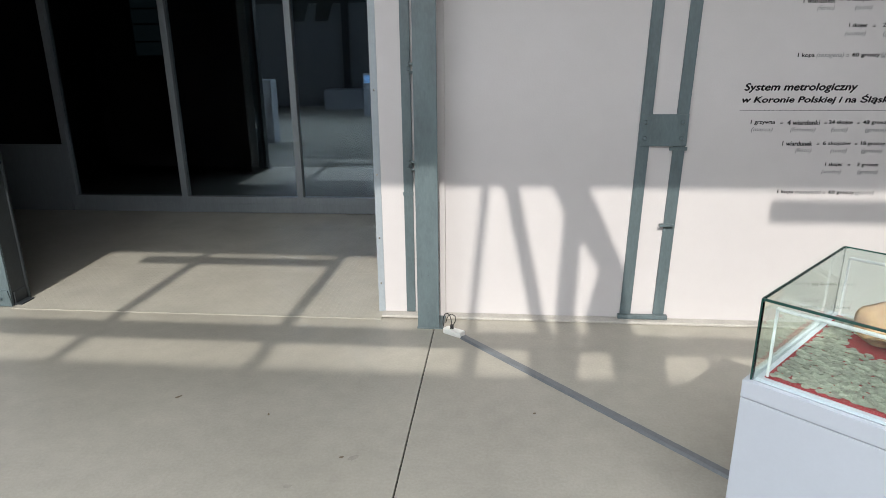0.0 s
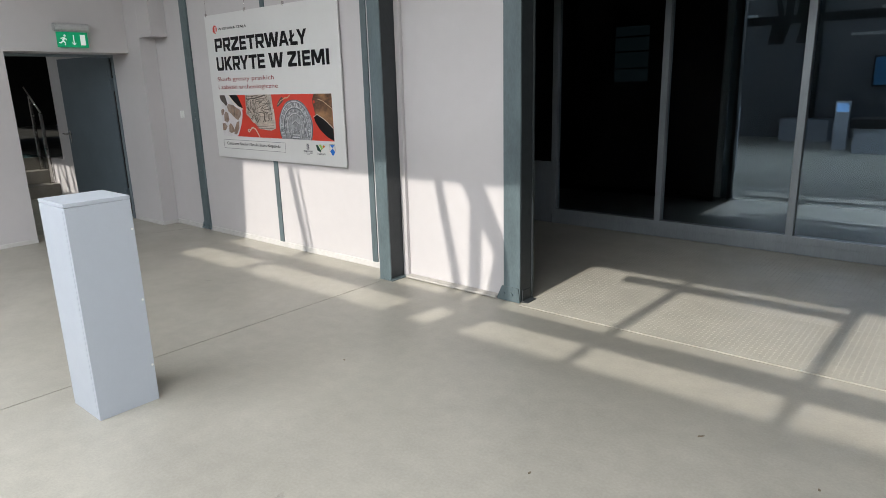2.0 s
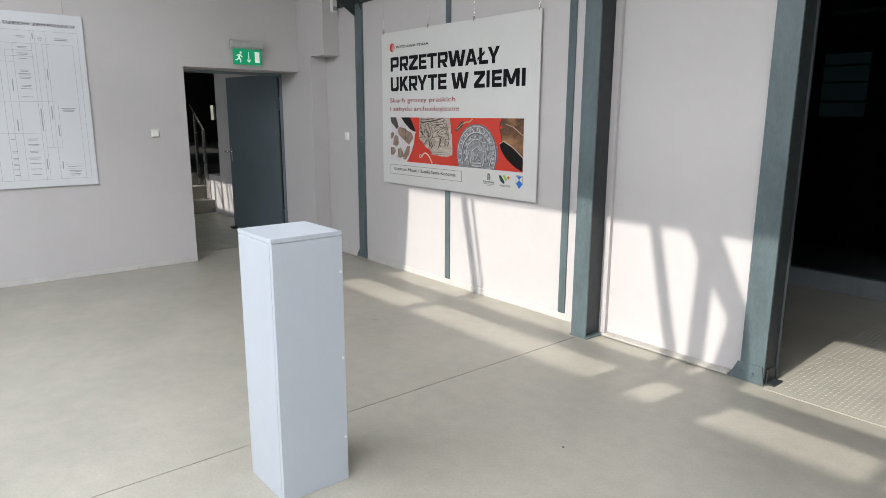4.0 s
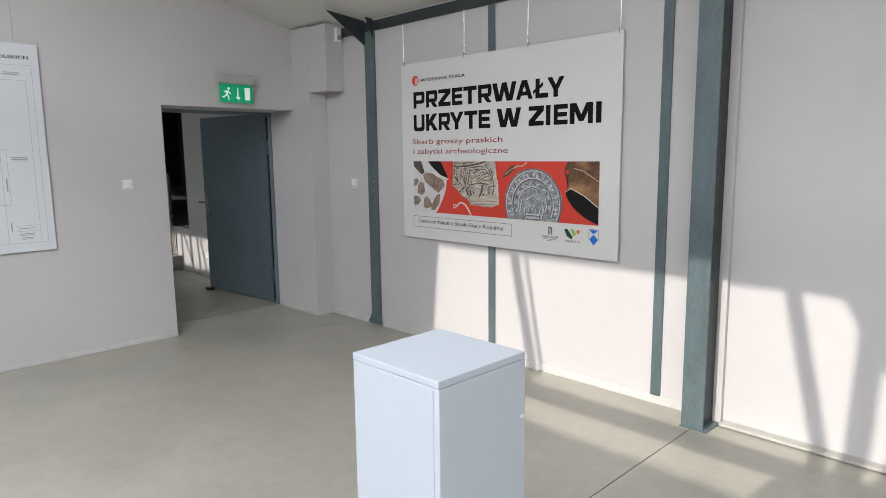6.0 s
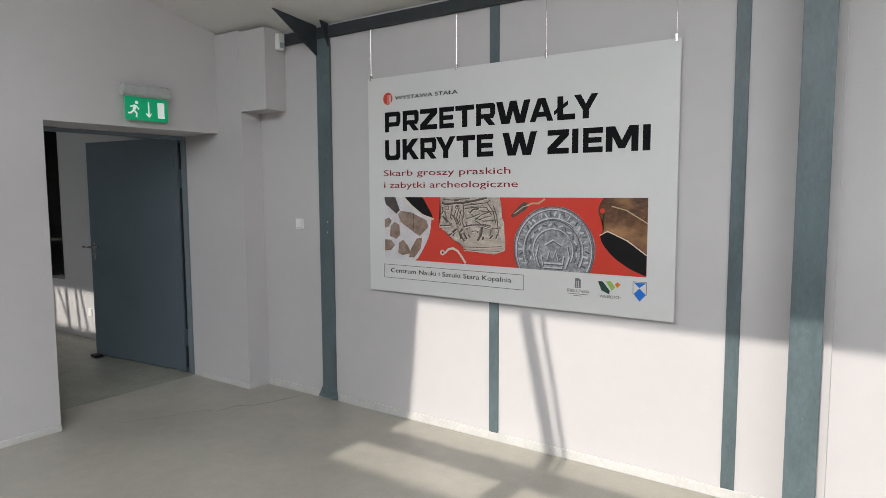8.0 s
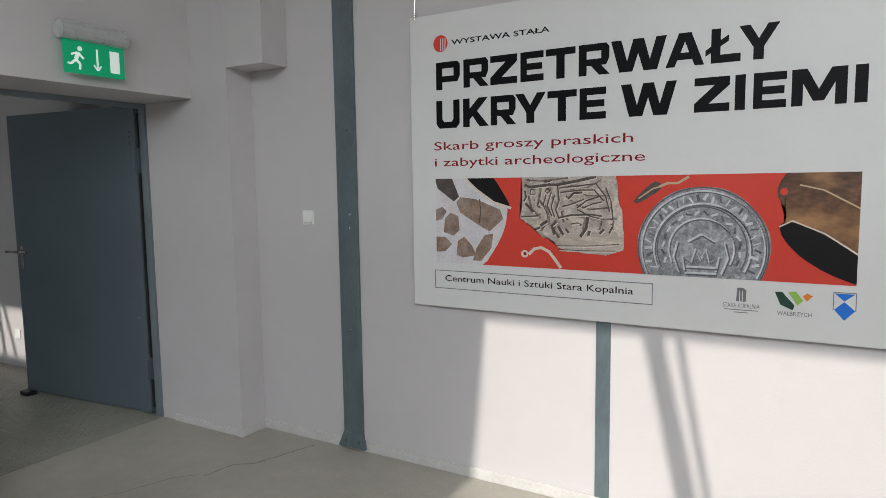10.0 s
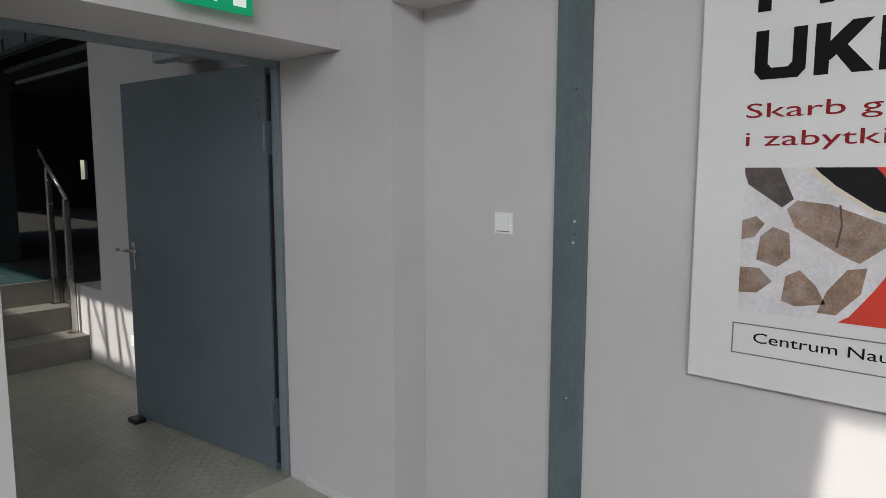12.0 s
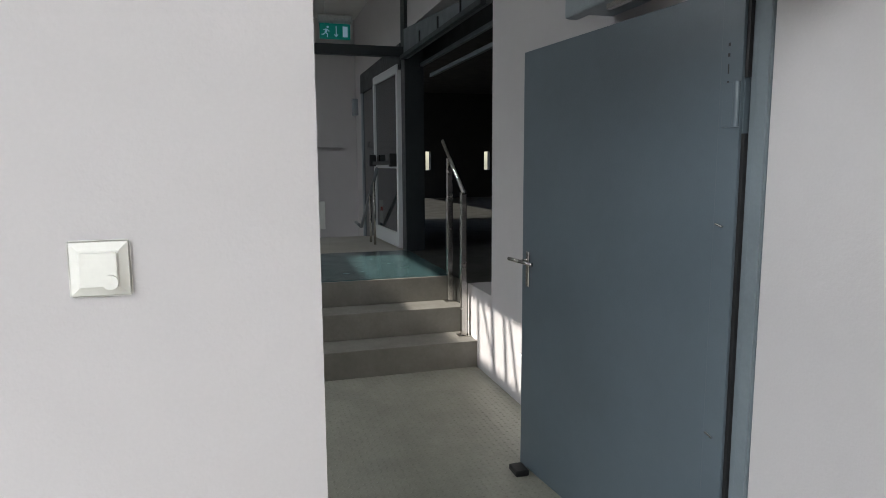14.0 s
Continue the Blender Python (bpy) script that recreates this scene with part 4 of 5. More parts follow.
for k, pts in enumerate(([(0.13, 0.66), (0.227, 0.66), (0.272, 0.558), (0.243, 0.534), (0.151, 0.598)], [(0.256, 0.53), (0.281, 0.555), (0.362, 0.546), (0.493, 0.497), (0.51, 0.452), (0.439, 0.391), (0.395, 0.41), (0.279, 0.479)],
        [(0.191, 0.449), (0.223, 0.478), (0.266, 0.463), (0.273, 0.392), (0.239, 0.364), (0.183, 0.381)], [(0.12, 0.485), (0.177, 0.507), (0.201, 0.486), (0.175, 0.446), (0.12, 0.432)],
        [(0.12, 0.356), (0.192, 0.357), (0.229, 0.321), (0.19, 0.284), (0.12, 0.279)], [(0.263, 0.339), (0.298, 0.36), (0.339, 0.322), (0.366, 0.272), (0.292, 0.257), (0.255, 0.268)],
        [(0.366, 0.307), (0.412, 0.372), (0.457, 0.381), (0.447, 0.31), (0.392, 0.245), (0.347, 0.246)])):
    flat("printed_shard", pts, P_SHARD2 if k == 0 else P_SHARD, 3, t, BAND)
strip("printed_crack", [(0.385, 0.545), (0.392, 0.49), (0.383, 0.43)], 0.005, P_SHARD2, 4, t, BAND)

r_ = random.Random(11)
outline = [(0.606, 0.66), (1.044, 0.66), (1.054, 0.553), (1.073, 0.49), (1.081, 0.327), (1.007, 0.300), (0.90, 0.305), (0.80, 0.318), (0.765, 0.350), (0.71, 0.372), (0.67, 0.409), (0.595, 0.456), (0.61, 0.544)]
rough = []
for i, p in enumerate(outline):
    q = outline[(i + 1) % len(outline)]
    for k in range(5):
        f = k / 5
        rough.append((p[0] + (q[0] - p[0]) * f + r_.uniform(-0.0035, 0.0035), p[1] + (q[1] - p[1]) * f + r_.uniform(-0.0035, 0.0035)))
flat("printed_stone", rough, P_STONE, 2, t, BAND)
flat("printed_stone_base", [(0.805, 0.322), (0.90, 0.310), (1.005, 0.305), (1.075, 0.33), (1.073, 0.385), (0.95, 0.40), (0.84, 0.402), (0.775, 0.395)], P_STONE2, 3, t, BAND)
for pts, w in (([(0.80, 0.63), (0.86, 0.60), (0.93, 0.60), (0.98, 0.63)], 0.012), ([(0.82, 0.56), (0.87, 0.52), (0.93, 0.50), (1.03, 0.51)], 0.012), ([(0.85, 0.59), (0.92, 0.56), (1.02, 0.56)], 0.008),
               ([(0.74, 0.63), (0.75, 0.56), (0.80, 0.50), (0.81, 0.44)], 0.016), ([(0.70, 0.60), (0.69, 0.54), (0.735, 0.50), (0.74, 0.43)], 0.02), ([(0.64, 0.56), (0.655, 0.50), (0.70, 0.46)], 0.016),
               ([(0.87, 0.47), (0.95, 0.455), (1.05, 0.46)], 0.012), ([(0.91, 0.46), (0.90, 0.41)], 0.015), ([(0.985, 0.45), (0.975, 0.41)], 0.012), ([(1.04, 0.47), (1.03, 0.41)], 0.012),
               ([(0.62, 0.635), (0.70, 0.628), (0.83, 0.64)], 0.012), ([(0.72, 0.43), (0.70, 0.40)], 0.02), ([(0.77, 0.45), (0.765, 0.40), (0.79, 0.37)], 0.02)):
    strip("printed_carving", pts, w * 0.62, P_CARVE, 4, t, BAND)
for pts, w in (([(0.81, 0.575), (0.88, 0.545), (0.99, 0.535)], 0.010), ([(0.765, 0.60), (0.775, 0.54), (0.815, 0.48)], 0.012), ([(0.66, 0.60), (0.675, 0.54), (0.72, 0.47)], 0.012), ([(0.86, 0.63), (0.90, 0.61), (0.96, 0.60)], 0.008)):
    strip("printed_highlight", pts, w, P_STONE2, 5, t, BAND)

CX, CZ, CR = 1.394, 0.343, 0.255
P_CREVICE = material("printed_crevice", (0.085, 0.068, 0.055), 0.45, vary=0.2, scale=30)
P_RIDGE = material("printed_ridge", (0.66, 0.60, 0.53), 0.45, vary=0.12, scale=30)


def carve(pts, w, mat=P_CREVICE, layer=6, shift=(0.0, 0.0)):
    """A carved line; points in thousandths of a metre of the stone, from its upper left corner."""
    line = [(0.595 + x / 1000 + shift[0], 0.646 - y / 1000 + shift[1]) for x, y in pts]
    return tagged(strip("printed_crevice" if mat is P_CREVICE else "printed_ridge", line, w, mat, layer, t, BAND), kind="stuff")


for pts, w in (([(26, 35), (52, 45), (138, 36), (182, 36), (276, 20), (362, 2)], 0.013), ([(186, 36), (194, 106), (178, 148), (195, 190)], 0.007),
               ([(195, 50), (276, 42), (362, 32), (406, 88), (424, 155)], 0.006), ([(200, 70), (294, 60), (355, 60), (398, 108)], 0.006), ([(238, 98), (260, 74), (302, 70)], 0.010),
               ([(207, 135), (260, 120), (310, 100)], 0.005), ([(277, 140), (320, 107), (380, 88)], 0.006), ([(277, 146), (336, 175), (380, 185)], 0.006), ([(303, 140), (346, 122), (390, 112)], 0.005),
               ([(195, 184), (250, 172), (346, 168), (390, 175)], 0.008), ([(56, 56), (78, 56), (78, 78), (56, 78), (56, 56)], 0.005), ([(138, 50), (150, 62), (138, 74), (126, 64), (138, 50)], 0.006),
               ([(132, 80), (118, 125), (140, 172)], 0.006), ([(155, 70), (138, 128), (160, 178)], 0.006), ([(173, 80), (156, 136), (173, 182)], 0.006), ([(10, 182), (60, 180), (95, 176)], 0.007),
               ([(30, 120), (52, 140), (70, 160)], 0.012), ([(95, 110), (90, 130), (104, 140)], 0.008), ([(104, 222), (138, 200)], 0.014), ([(78, 240), (104, 230)], 0.010), ([(173, 262), (160, 222), (182, 202)], 0.013),
               ([(190, 222), (215, 262)], 0.012), ([(225, 232), (240, 252)], 0.009), ([(294, 268), (320, 230), (328, 180)], 0.014), ([(330, 262), (336, 240)], 0.012), ([(380, 252), (402, 232)], 0.010),
               ([(424, 250), (436, 222)], 0.008), ([(182, 312), (330, 308), (468, 296)], 0.003), ([(190, 328), (300, 330), (450, 326)], 0.003), ([(28, 62), (34, 90), (22, 110)], 0.009),
               ([(406, 50), (430, 110), (440, 190)], 0.006), ([(250, 212), (280, 206), (300, 214)], 0.005), ([(120, 15), (126, 24), (160, 14)], 0.006), ([(40, 10), (54, 18)], 0.010)):
    carve(pts, w)
    carve(pts, max(w * 0.6, 0.004), P_RIDGE, 5, (0.004, -0.006))
rng = random.Random(11)
for i in range(16):
    cx, cz = rng.uniform(30, 450), rng.uniform(40, 260)
    if cz > 170 and cx < 150:
        continue
    r0, a0 = rng.uniform(6, 14), rng.uniform(0, 6.28)
    carve([(cx + r0 * math.cos(a0 + 0.5 * k), cz + 0.7 * r0 * math.sin(a0 + 0.5 * k)) for k in range(4)], rng.uniform(0.003, 0.006))
flat("printed_coin", circle(CX, CZ, CR, 64, 0.008), P_COIN, 2, t, BAND)
for r0, w, mt in ((0.236, 0.006, P_COIN2), (0.185, 0.008, P_COIN2), (0.172, 0.005, P_COIN3), (0.125, 0.007, P_COIN2), (0.250, 0.006, P_COIN3)):
    n = 60
    seg = [(CX + r0 * math.cos(a), CZ + r0 * math.sin(a)) for a in [math.radians(-28 + 236 * i / n) for i in range(n + 1)]]
    strip("printed_ring", seg, w, mt, 3, t, BAND)
    if mt is P_COIN2:
        strip("printed_ring_shade", [(x + 0.005, z - 0.006) for x, z in seg], w * 0.7, P_COIN3, 3, t, BAND)
for i in range(30):
    a = math.radians(-24 + 228 * i / 29)
    rr = 0.208 + 0.006 * math.sin(i * 2.3)
    c0 = Vector((CX + rr * math.cos(a), CZ + rr * math.sin(a)))
    d = Vector((math.cos(a + 0.5 * math.sin(i * 1.7)), math.sin(a + 0.5 * math.sin(i * 1.7)))) * 0.014
    strip("printed_letter_mark", [tuple(c0 - d), tuple(c0 + d)], 0.008 + 0.004 * math.sin(i), P_COIN2 if i % 3 else P_COIN3, 4, t, BAND)
for i in range(18):
    a = math.radians(-20 + 220 * i / 17)
    c0 = Vector((CX + 0.148 * math.cos(a), CZ + 0.148 * math.sin(a)))
    d = Vector((-math.sin(a + 0.7 * math.sin(i * 2.9)), math.cos(a + 0.7 * math.sin(i * 2.9)))) * 0.013
    strip("printed_letter_mark", [tuple(c0 - d), tuple(c0 + d)], 0.009, P_COIN2 if i % 2 else P_COIN3, 4, t, BAND)
for pts in ([(-0.06, -0.09), (-0.07, -0.03), (-0.035, -0.055), (-0.02, 0.0), (0.0, -0.045), (0.02, 0.0), (0.035, -0.055), (0.07, -0.03), (0.06, -0.09)], [(-0.065, -0.075), (0.065, -0.075)], [(-0.06, -0.10), (0.06, -0.10)], [(-0.09, 0.03), (-0.105, -0.03), (-0.08, -0.10)], [(0.09, 0.03), (0.105, -0.03), (0.08, -0.10)], [(-0.05, 0.03), (0.0, 0.06), (0.05, 0.03)]):
    strip("printed_crown", [(CX + x, CZ + z) for x, z in pts], 0.009, P_COIN2, 4, t, BAND)
    strip("printed_crown_shade", [(CX + x + 0.006, CZ + z - 0.007) for x, z in pts], 0.006, P_COIN3, 5, t, BAND)

flat("printed_vessel", smooth_closed([(1.731, 0.70), (2.0, 0.70), (2.0, 0.20), (1.80, 0.305), (1.683, 0.40), (1.703, 0.50), (1.664, 0.555), (1.667, 0.605)], 2), P_BRASS, 2, t, BAND)
flat("printed_vessel_mouth", smooth_closed([(1.672, 0.45), (1.72, 0.462), (1.829, 0.413), (1.95, 0.33), (2.0, 0.26), (1.95, 0.225), (1.844, 0.265), (1.75, 0.325), (1.689, 0.395)], 2), P_DARK, 3, t, BAND)
strip("printed_vessel_rim", [(1.676, 0.44), (1.72, 0.464), (1.829, 0.417), (1.94, 0.34)], 0.006, P_LIGHT, 4, t, BAND)
flat("printed_handle_hole", circle(1.688, 0.575, 0.014, 12), RED, 3, t)
strip("printed_vessel_line", [(1.74, 0.60), (1.82, 0.58), (1.94, 0.51)], 0.006, P_GOLD, 3, t, BAND)
flat("printed_pin", smooth_closed([(1.117, 0.539), (1.201, 0.622), (1.239, 0.612), (1.229, 0.581), (1.135, 0.524)], 1), P_SHARD2, 2, t, BAND)
strip("printed_pin_core", [(1.14, 0.548), (1.20, 0.590), (1.225, 0.597)], 0.006, P_GOLD, 3, t, BAND)
strip("printed_pin_tail", [(1.225, 0.598), (1.26, 0.612), (1.30, 0.612), (1.342, 0.638)], 0.010, P_GOLD, 3, t, BAND)
strip("printed_hook", [(0.640, 0.288), (0.668, 0.315), (0.702, 0.322), (0.74, 0.305), (0.768, 0.272), (0.798, 0.232)], 0.014, P_LIGHT, 3, t, BAND)
flat("printed_hook_eye", circle(0.620, 0.290, 0.018, 16), P_LIGHT, 3, t)
flat("printed_hook_hole", circle(0.622, 0.291, 0.008, 12), REDINK, 4, t)

yt = PYF - 0.0004


def words(text, mat, x0, x1, z0, z1, bold=0.0):
    return lettering("lettering", text, mat, PX + x0, PX + x1, PZ + z0, PZ + z1, yt, t, bold=bold)


words("WYSTAWA STAŁA", INK, 0.238, 0.739, 1.288, 1.313, 0.012)
TOP = [("P", 0.150, 0.283), ("R", 0.303, 0.434), ("Z", 0.446, 0.582), ("E", 0.599, 0.711), ("T", 0.722, 0.859), ("R", 0.874, 1.008), ("W", 1.015, 1.243), ("A", 1.240, 1.388), ("Ł", 1.392, 1.520), ("Y", 1.512, 1.653)]
LOW = [("U", 0.149, 0.279), ("K", 0.299, 0.434), ("R", 0.447, 0.574), ("Y", 0.572, 0.722), ("T", 0.730, 0.866), ("E", 0.879, 0.996), ("W", 1.059, 1.286), ("Z", 1.354, 1.485), ("I", 1.504, 1.541), ("E", 1.569, 1.682), ("M", 1.699, 1.877), ("I", 1.900, 1.940)]
# heavy wide capitals: outlines in hundredths of the letter's width and height, pieces split by |
BOWL = "0,0 0,100 26,100 26,0|26,77 26,100 90,100 100,88 100,77|74,%s 74,77 100,77 100,%s|26,%s 26,%s 100,%s 90,%s"
CAPS = {
    "P": BOWL % (49, 49, 27, 49, 49, 27),
    "R": BOWL % (52, 52, 31, 52, 52, 31) + "|40,31 74,31 102,0 68,0",
    "Z": "0,77 0,100 100,100 100,75 42,24 100,24 100,0 0,0 0,25 58,77",
    "E": "0,0 0,100 100,100 100,77 28,77 28,61 94,61 94,39 28,39 28,23 100,23 100,0",
    "T": "0,77 0,100 100,100 100,77 64,77 64,0 36,0 36,77",
    "W": "0,100 19,100 30,34 41,100 60,100 71,34 82,100 100,100 84,0 60,0 50,56 40,0 16,0",
    "A": "0,0 34,100 50,100 50,74 39,41 50,41 50,20 31,20 24,0|100,0 66,100 50,100 50,74 61,41 50,41 50,20 69,20 76,0",
    "L": "16,0 100,0 100,24 43,24 43,48 66,62 66,80 43,66 43,100 16,100 16,50 0,40 0,22 16,32",
    "Y": "0,100 28,100 50,60 72,100 100,100 63,36 63,0 37,0 37,36",
    "U": "0,100 26,100 26,32 34,23 66,23 74,32 74,100 100,100 100,16 86,0 14,0 0,16",
    "K": "0,0 0,100 26,100 26,64 62,100 98,100 56,54 102,0 66,0 38,37 26,26 26,0",
    "I": "0,0 0,100 100,100 100,0",
    "M": "0,0 0,100 28,100 50,44 72,100 100,100 100,0 79,0 79,60 60,12 40,12 21,60 21,0",
}
for row, z0, z1 in ((TOP, 1.080, 1.212), (LOW, 0.893, 1.028)):
    for ch, x0, x1 in row:
        bm = bmesh.new()
        for piece in CAPS["L" if ch == "\u0141" else ch].split("|"):
            pts = [tuple(float(v) / 100 for v in q.split(",")) for q in piece.split()]
            prism(bm, [(PX + x0 + (x1 - x0) * u, yt - 0.0012, PZ + z0 + (z1 - z0) * v) for u, v in pts], (0, 0.0012, 0))
        part("capital", bm, INK, t)
words("Skarb groszy praskich", REDINK, 0.134, 1.114, 0.774, 0.828)
words("i zabytki archeologiczne", REDINK, 0.136, 1.165, 0.694, 0.748)
words("Centrum Nauki i Sztuki Stara Kopalnia", INK, 0.187, 1.125, 0.124, 0.164)
flat("red_emblem", circle(0.177, 1.302, 0.040, 32), RED, 1, t)
for k in range(3):
    strip("emblem_line", [(0.178 + 0.012 * k, 1.268), (0.180 + 0.012 * k, 1.325)], 0.004, BOARD, 2, t)
for a, b in (((0.127, 0.096), (1.207, 0.096)), ((0.127, 0.186), (1.207, 0.186)), ((0.129, 0.096), (0.129, 0.186)), ((1.205, 0.096), (1.205, 0.186))):
    strip("box_line", [a, b], 0.0035, INKGREY, 1, t)
flat("grey_emblem", [(1.532, 0.138), (1.568, 0.138), (1.568, 0.185), (1.555, 0.194), (1.535, 0.192)], INKGREY, 1, t)
for k in range(2):
    strip("emblem_line", [(1.545 + 0.010 * k, 0.14), (1.545 + 0.010 * k, 0.18)], 0.003, BOARD, 2, t)
words("STARA KOPALNIA", INKGREY, 1.484, 1.618, 0.112, 0.130)
part("name_bar", boxes((PX + 1.490, PYF - 0.0012, PZ + 0.102, PX + 1.612, PYF - 0.0002, PZ + 0.105)), INKGREY, t)
part("name_bar", boxes((PX + 1.525, PYF - 0.0012, PZ + 0.092, PX + 1.578, PYF - 0.0002, PZ + 0.095)), INKGREY, t)
flat("dark_stroke", [(1.669, 0.186), (1.695, 0.187), (1.738, 0.137), (1.733, 0.118), (1.690, 0.137)], plain("dark_green_print", (0.01, 0.05, 0.035), 0.4), 1, t)
flat("light_stroke", [(1.715, 0.188), (1.741, 0.192), (1.768, 0.158), (1.748, 0.138)], plain("light_green_print", (0.30, 0.50, 0.10), 0.4), 1, t)
flat("orange_patch", [(1.765, 0.174), (1.779, 0.188), (1.798, 0.177), (1.780, 0.156)], plain("orange_print", (0.70, 0.20, 0.02), 0.4), 1, t)
words("WAŁBRZYCH", INKGREY, 1.680, 1.797, 0.096, 0.112)
BLUE = plain("blue_print", (0.01, 0.16, 0.62), 0.4)
flat("blue_emblem", [(1.869, 0.194), (1.934, 0.194), (1.901, 0.166)], BLUE, 1, t)
flat("blue_emblem", [(1.869, 0.132), (1.901, 0.164), (1.936, 0.132), (1.903, 0.093)], BLUE, 1, t)
for a, b in (((1.866, 0.198), (1.938, 0.198)), ((1.866, 0.198), (1.866, 0.13)), ((1.938, 0.198), (1.938, 0.13))):
    strip("box_line", [a, b], 0.003, INKGREY, 1, t)
for x in (-6.64, -5.94, -5.33, -4.61):
    bm = bmesh.new()
    tube(bm, (x, PYF + 0.006, PZ + 1.44), (x, PYF + 0.006, 2.665), 0.0015, 6)
    part("wire", bm, CHROME, t)
    part("clip", boxes((x - 0.006, PYF - 0.002, PZ + 1.432, x + 0.006, PYF + 0.014, PZ + 1.468), bevel=0.001), CHROME, t)

# ---- chart board on the door wall ----
t = thing("chart_board", "large white wall chart board with thin printed table lines", "chart")
QX = XD + 0.022
part("board", boxes((XD + 0.010, -0.75, 0.892, QX, 1.366, 2.425), bevel=0.0015), PLAN, t)
QINK = plain("pale_grey_print", (0.30, 0.31, 0.34), 0.5)
lettering("lettering", "A DZIEJÓW ZIEM POLSKICH", INK, 0.705, 1.300, 2.305, 2.345, QX + 0.0004, t, bold=0.02, axis="x")
X1 = QX + 0.001


def qbar(y0, y1, z0, z1, mat=QINK, name="printed_line"):
    return part(name, boxes((QX + 0.0002, min(y0, y1), min(z0, z1), X1, max(y0, y1), max(z0, z1))), mat, t)


w = 0.0018
for y, z0, z1 in ((-0.70, 0.96, 2.27), (-0.3, 0.96, 2.27), (0.1, 0.96, 2.27), (0.42, 0.96, 2.27), (0.60, 0.96, 2.27), (0.69, 0.96, 2.27), (0.74, 0.96, 2.10), (0.80, 0.96, 2.16), (0.945, 0.96, 2.27), (0.975, 0.96, 2.27), (1.025, 1.25, 2.16),
                  (1.06, 0.96, 2.27), (1.10, 1.25, 1.66), (1.27, 0.96, 2.16), (1.315, 0.96, 2.27)):
    qbar(y - w / 2, y + w / 2, z0, z1)
for z, y0, y1 in ((2.27, -0.70, 1.315), (2.16, -0.70, 1.27), (2.10, 0.42, 0.945), (2.05, 0.42, 0.945), (2.00, 0.42, 0.80), (1.66, 0.42, 1.10), (1.38, 0.42, 0.945), (1.25, 0.975, 1.10), (1.62, -0.7, 0.42), (1.3, -0.7, 0.42), (0.96, -0.70, 1.315), (1.09, 1.11, 1.27), (1.05, 1.11, 1.27)):
    qbar(y0, y1, z - w / 2, z + w / 2)
rb = random.Random(3)
for y, wd, zs in ((0.87, 0.10, (2.22, 2.13, 2.075, 2.03, 1.93, 1.90, 1.87, 1.80, 1.77, 1.70, 1.33, 1.28, 1.22, 1.16, 1.11, 1.06, 1.01)), (0.53, 0.11, (2.22, 2.13, 2.03, 1.9, 1.75, 1.5, 1.3, 1.2, 1.1, 1.0)), (1.18, 0.12, (2.215, 2.20, 1.60, 1.585, 1.03, 1.00, 1.07)), (1.015, 0.05, (2.22, 2.205)),
                  (0.72, 0.05, (1.33, 1.22, 1.16, 1.11, 1.06, 1.01)), (0.25, 0.16, (2.22, 2.1, 2.0, 1.9, 1.8, 1.7, 1.5, 1.4, 1.2, 1.1)), (-0.1, 0.2, (2.22, 2.1, 2.0, 1.85, 1.7, 1.5, 1.4, 1.2, 1.1)), (-0.5, 0.2, (2.22, 2.05, 1.9, 1.7, 1.5, 1.3, 1.1))):
    for z in zs:
        k = wd * rb.uniform(0.6, 1.0) / 2
        qbar(y - k, y + k, z - 0.0025, z + 0.0025, name="printed_text_bar")
        if rb.random() < 0.7:
            qbar(y - k * 0.8, y + k * 0.8, z - 0.0135, z - 0.009, name="printed_text_bar")
for y, z0, z1 in ((0.96, 2.20, 2.25), (0.96, 1.4, 1.6), (0.96, 1.05, 1.15), (1.045, 1.5, 1.62), (1.045, 1.85, 1.95), (1.085, 1.35, 1.45), (1.085, 1.05, 1.12), (0.77, 1.4, 1.5), (0.77, 1.75, 1.85)):
    qbar(y - 0.004, y + 0.004, z0, z1, name="printed_text_bar")
bm = bmesh.new()
tube(bm, (QX - 0.006, 1.22, 2.42), (QX - 0.006, 1.22, roof_z(1.22) - 0.01), 0.0012, 6)
part("wire", bm, CHROME, t)

# ---- lettering on the wall ----
t = thing("wall_lettering", "black printed lettering applied on the plaster wall", "lettering")
WY = W - 0.0008


def wtext(text, x0, x1, z0, z1, mat=INK, bold=0.0, shear=0.0):
    lettering("lettering", text, mat, x0, x1, z0, z1, WY, t, bold=bold, shear=shear, depth=0.001)


wtext("System metrologiczny", 1.855, 2.452, 1.378, 1.432, bold=0.03, shear=0.2)
wtext("w Koronie Polskiej i na Śląsku", 1.850, 2.655, 1.315, 1.372, bold=0.03, shear=0.2)
part("rule", boxes((1.845, WY - 0.001, 1.283, 3.15, WY, 1.286)), INKGREY, t)
ROWS = {
    "a": [("1 grzywna", 1.913, 2.045), ("=", 2.072, 2.088), ("4 wiardunki", 2.110, 2.284), ("=", 2.308, 2.322), ("24 skojce", 2.330, 2.458), ("=", 2.480, 2.495), ("48 groszy", 2.510, 2.650)],
    "b": [("1 wiardunek", 2.100, 2.262), ("=", 2.285, 2.300), ("6 skojców", 2.318, 2.468), ("=", 2.488, 2.502), ("18 groszy", 2.520, 2.650)],
    "c": [("1 skojec", 2.350, 2.443), ("=", 2.470, 2.485), ("2 grosze", 2.520, 2.635)],
}
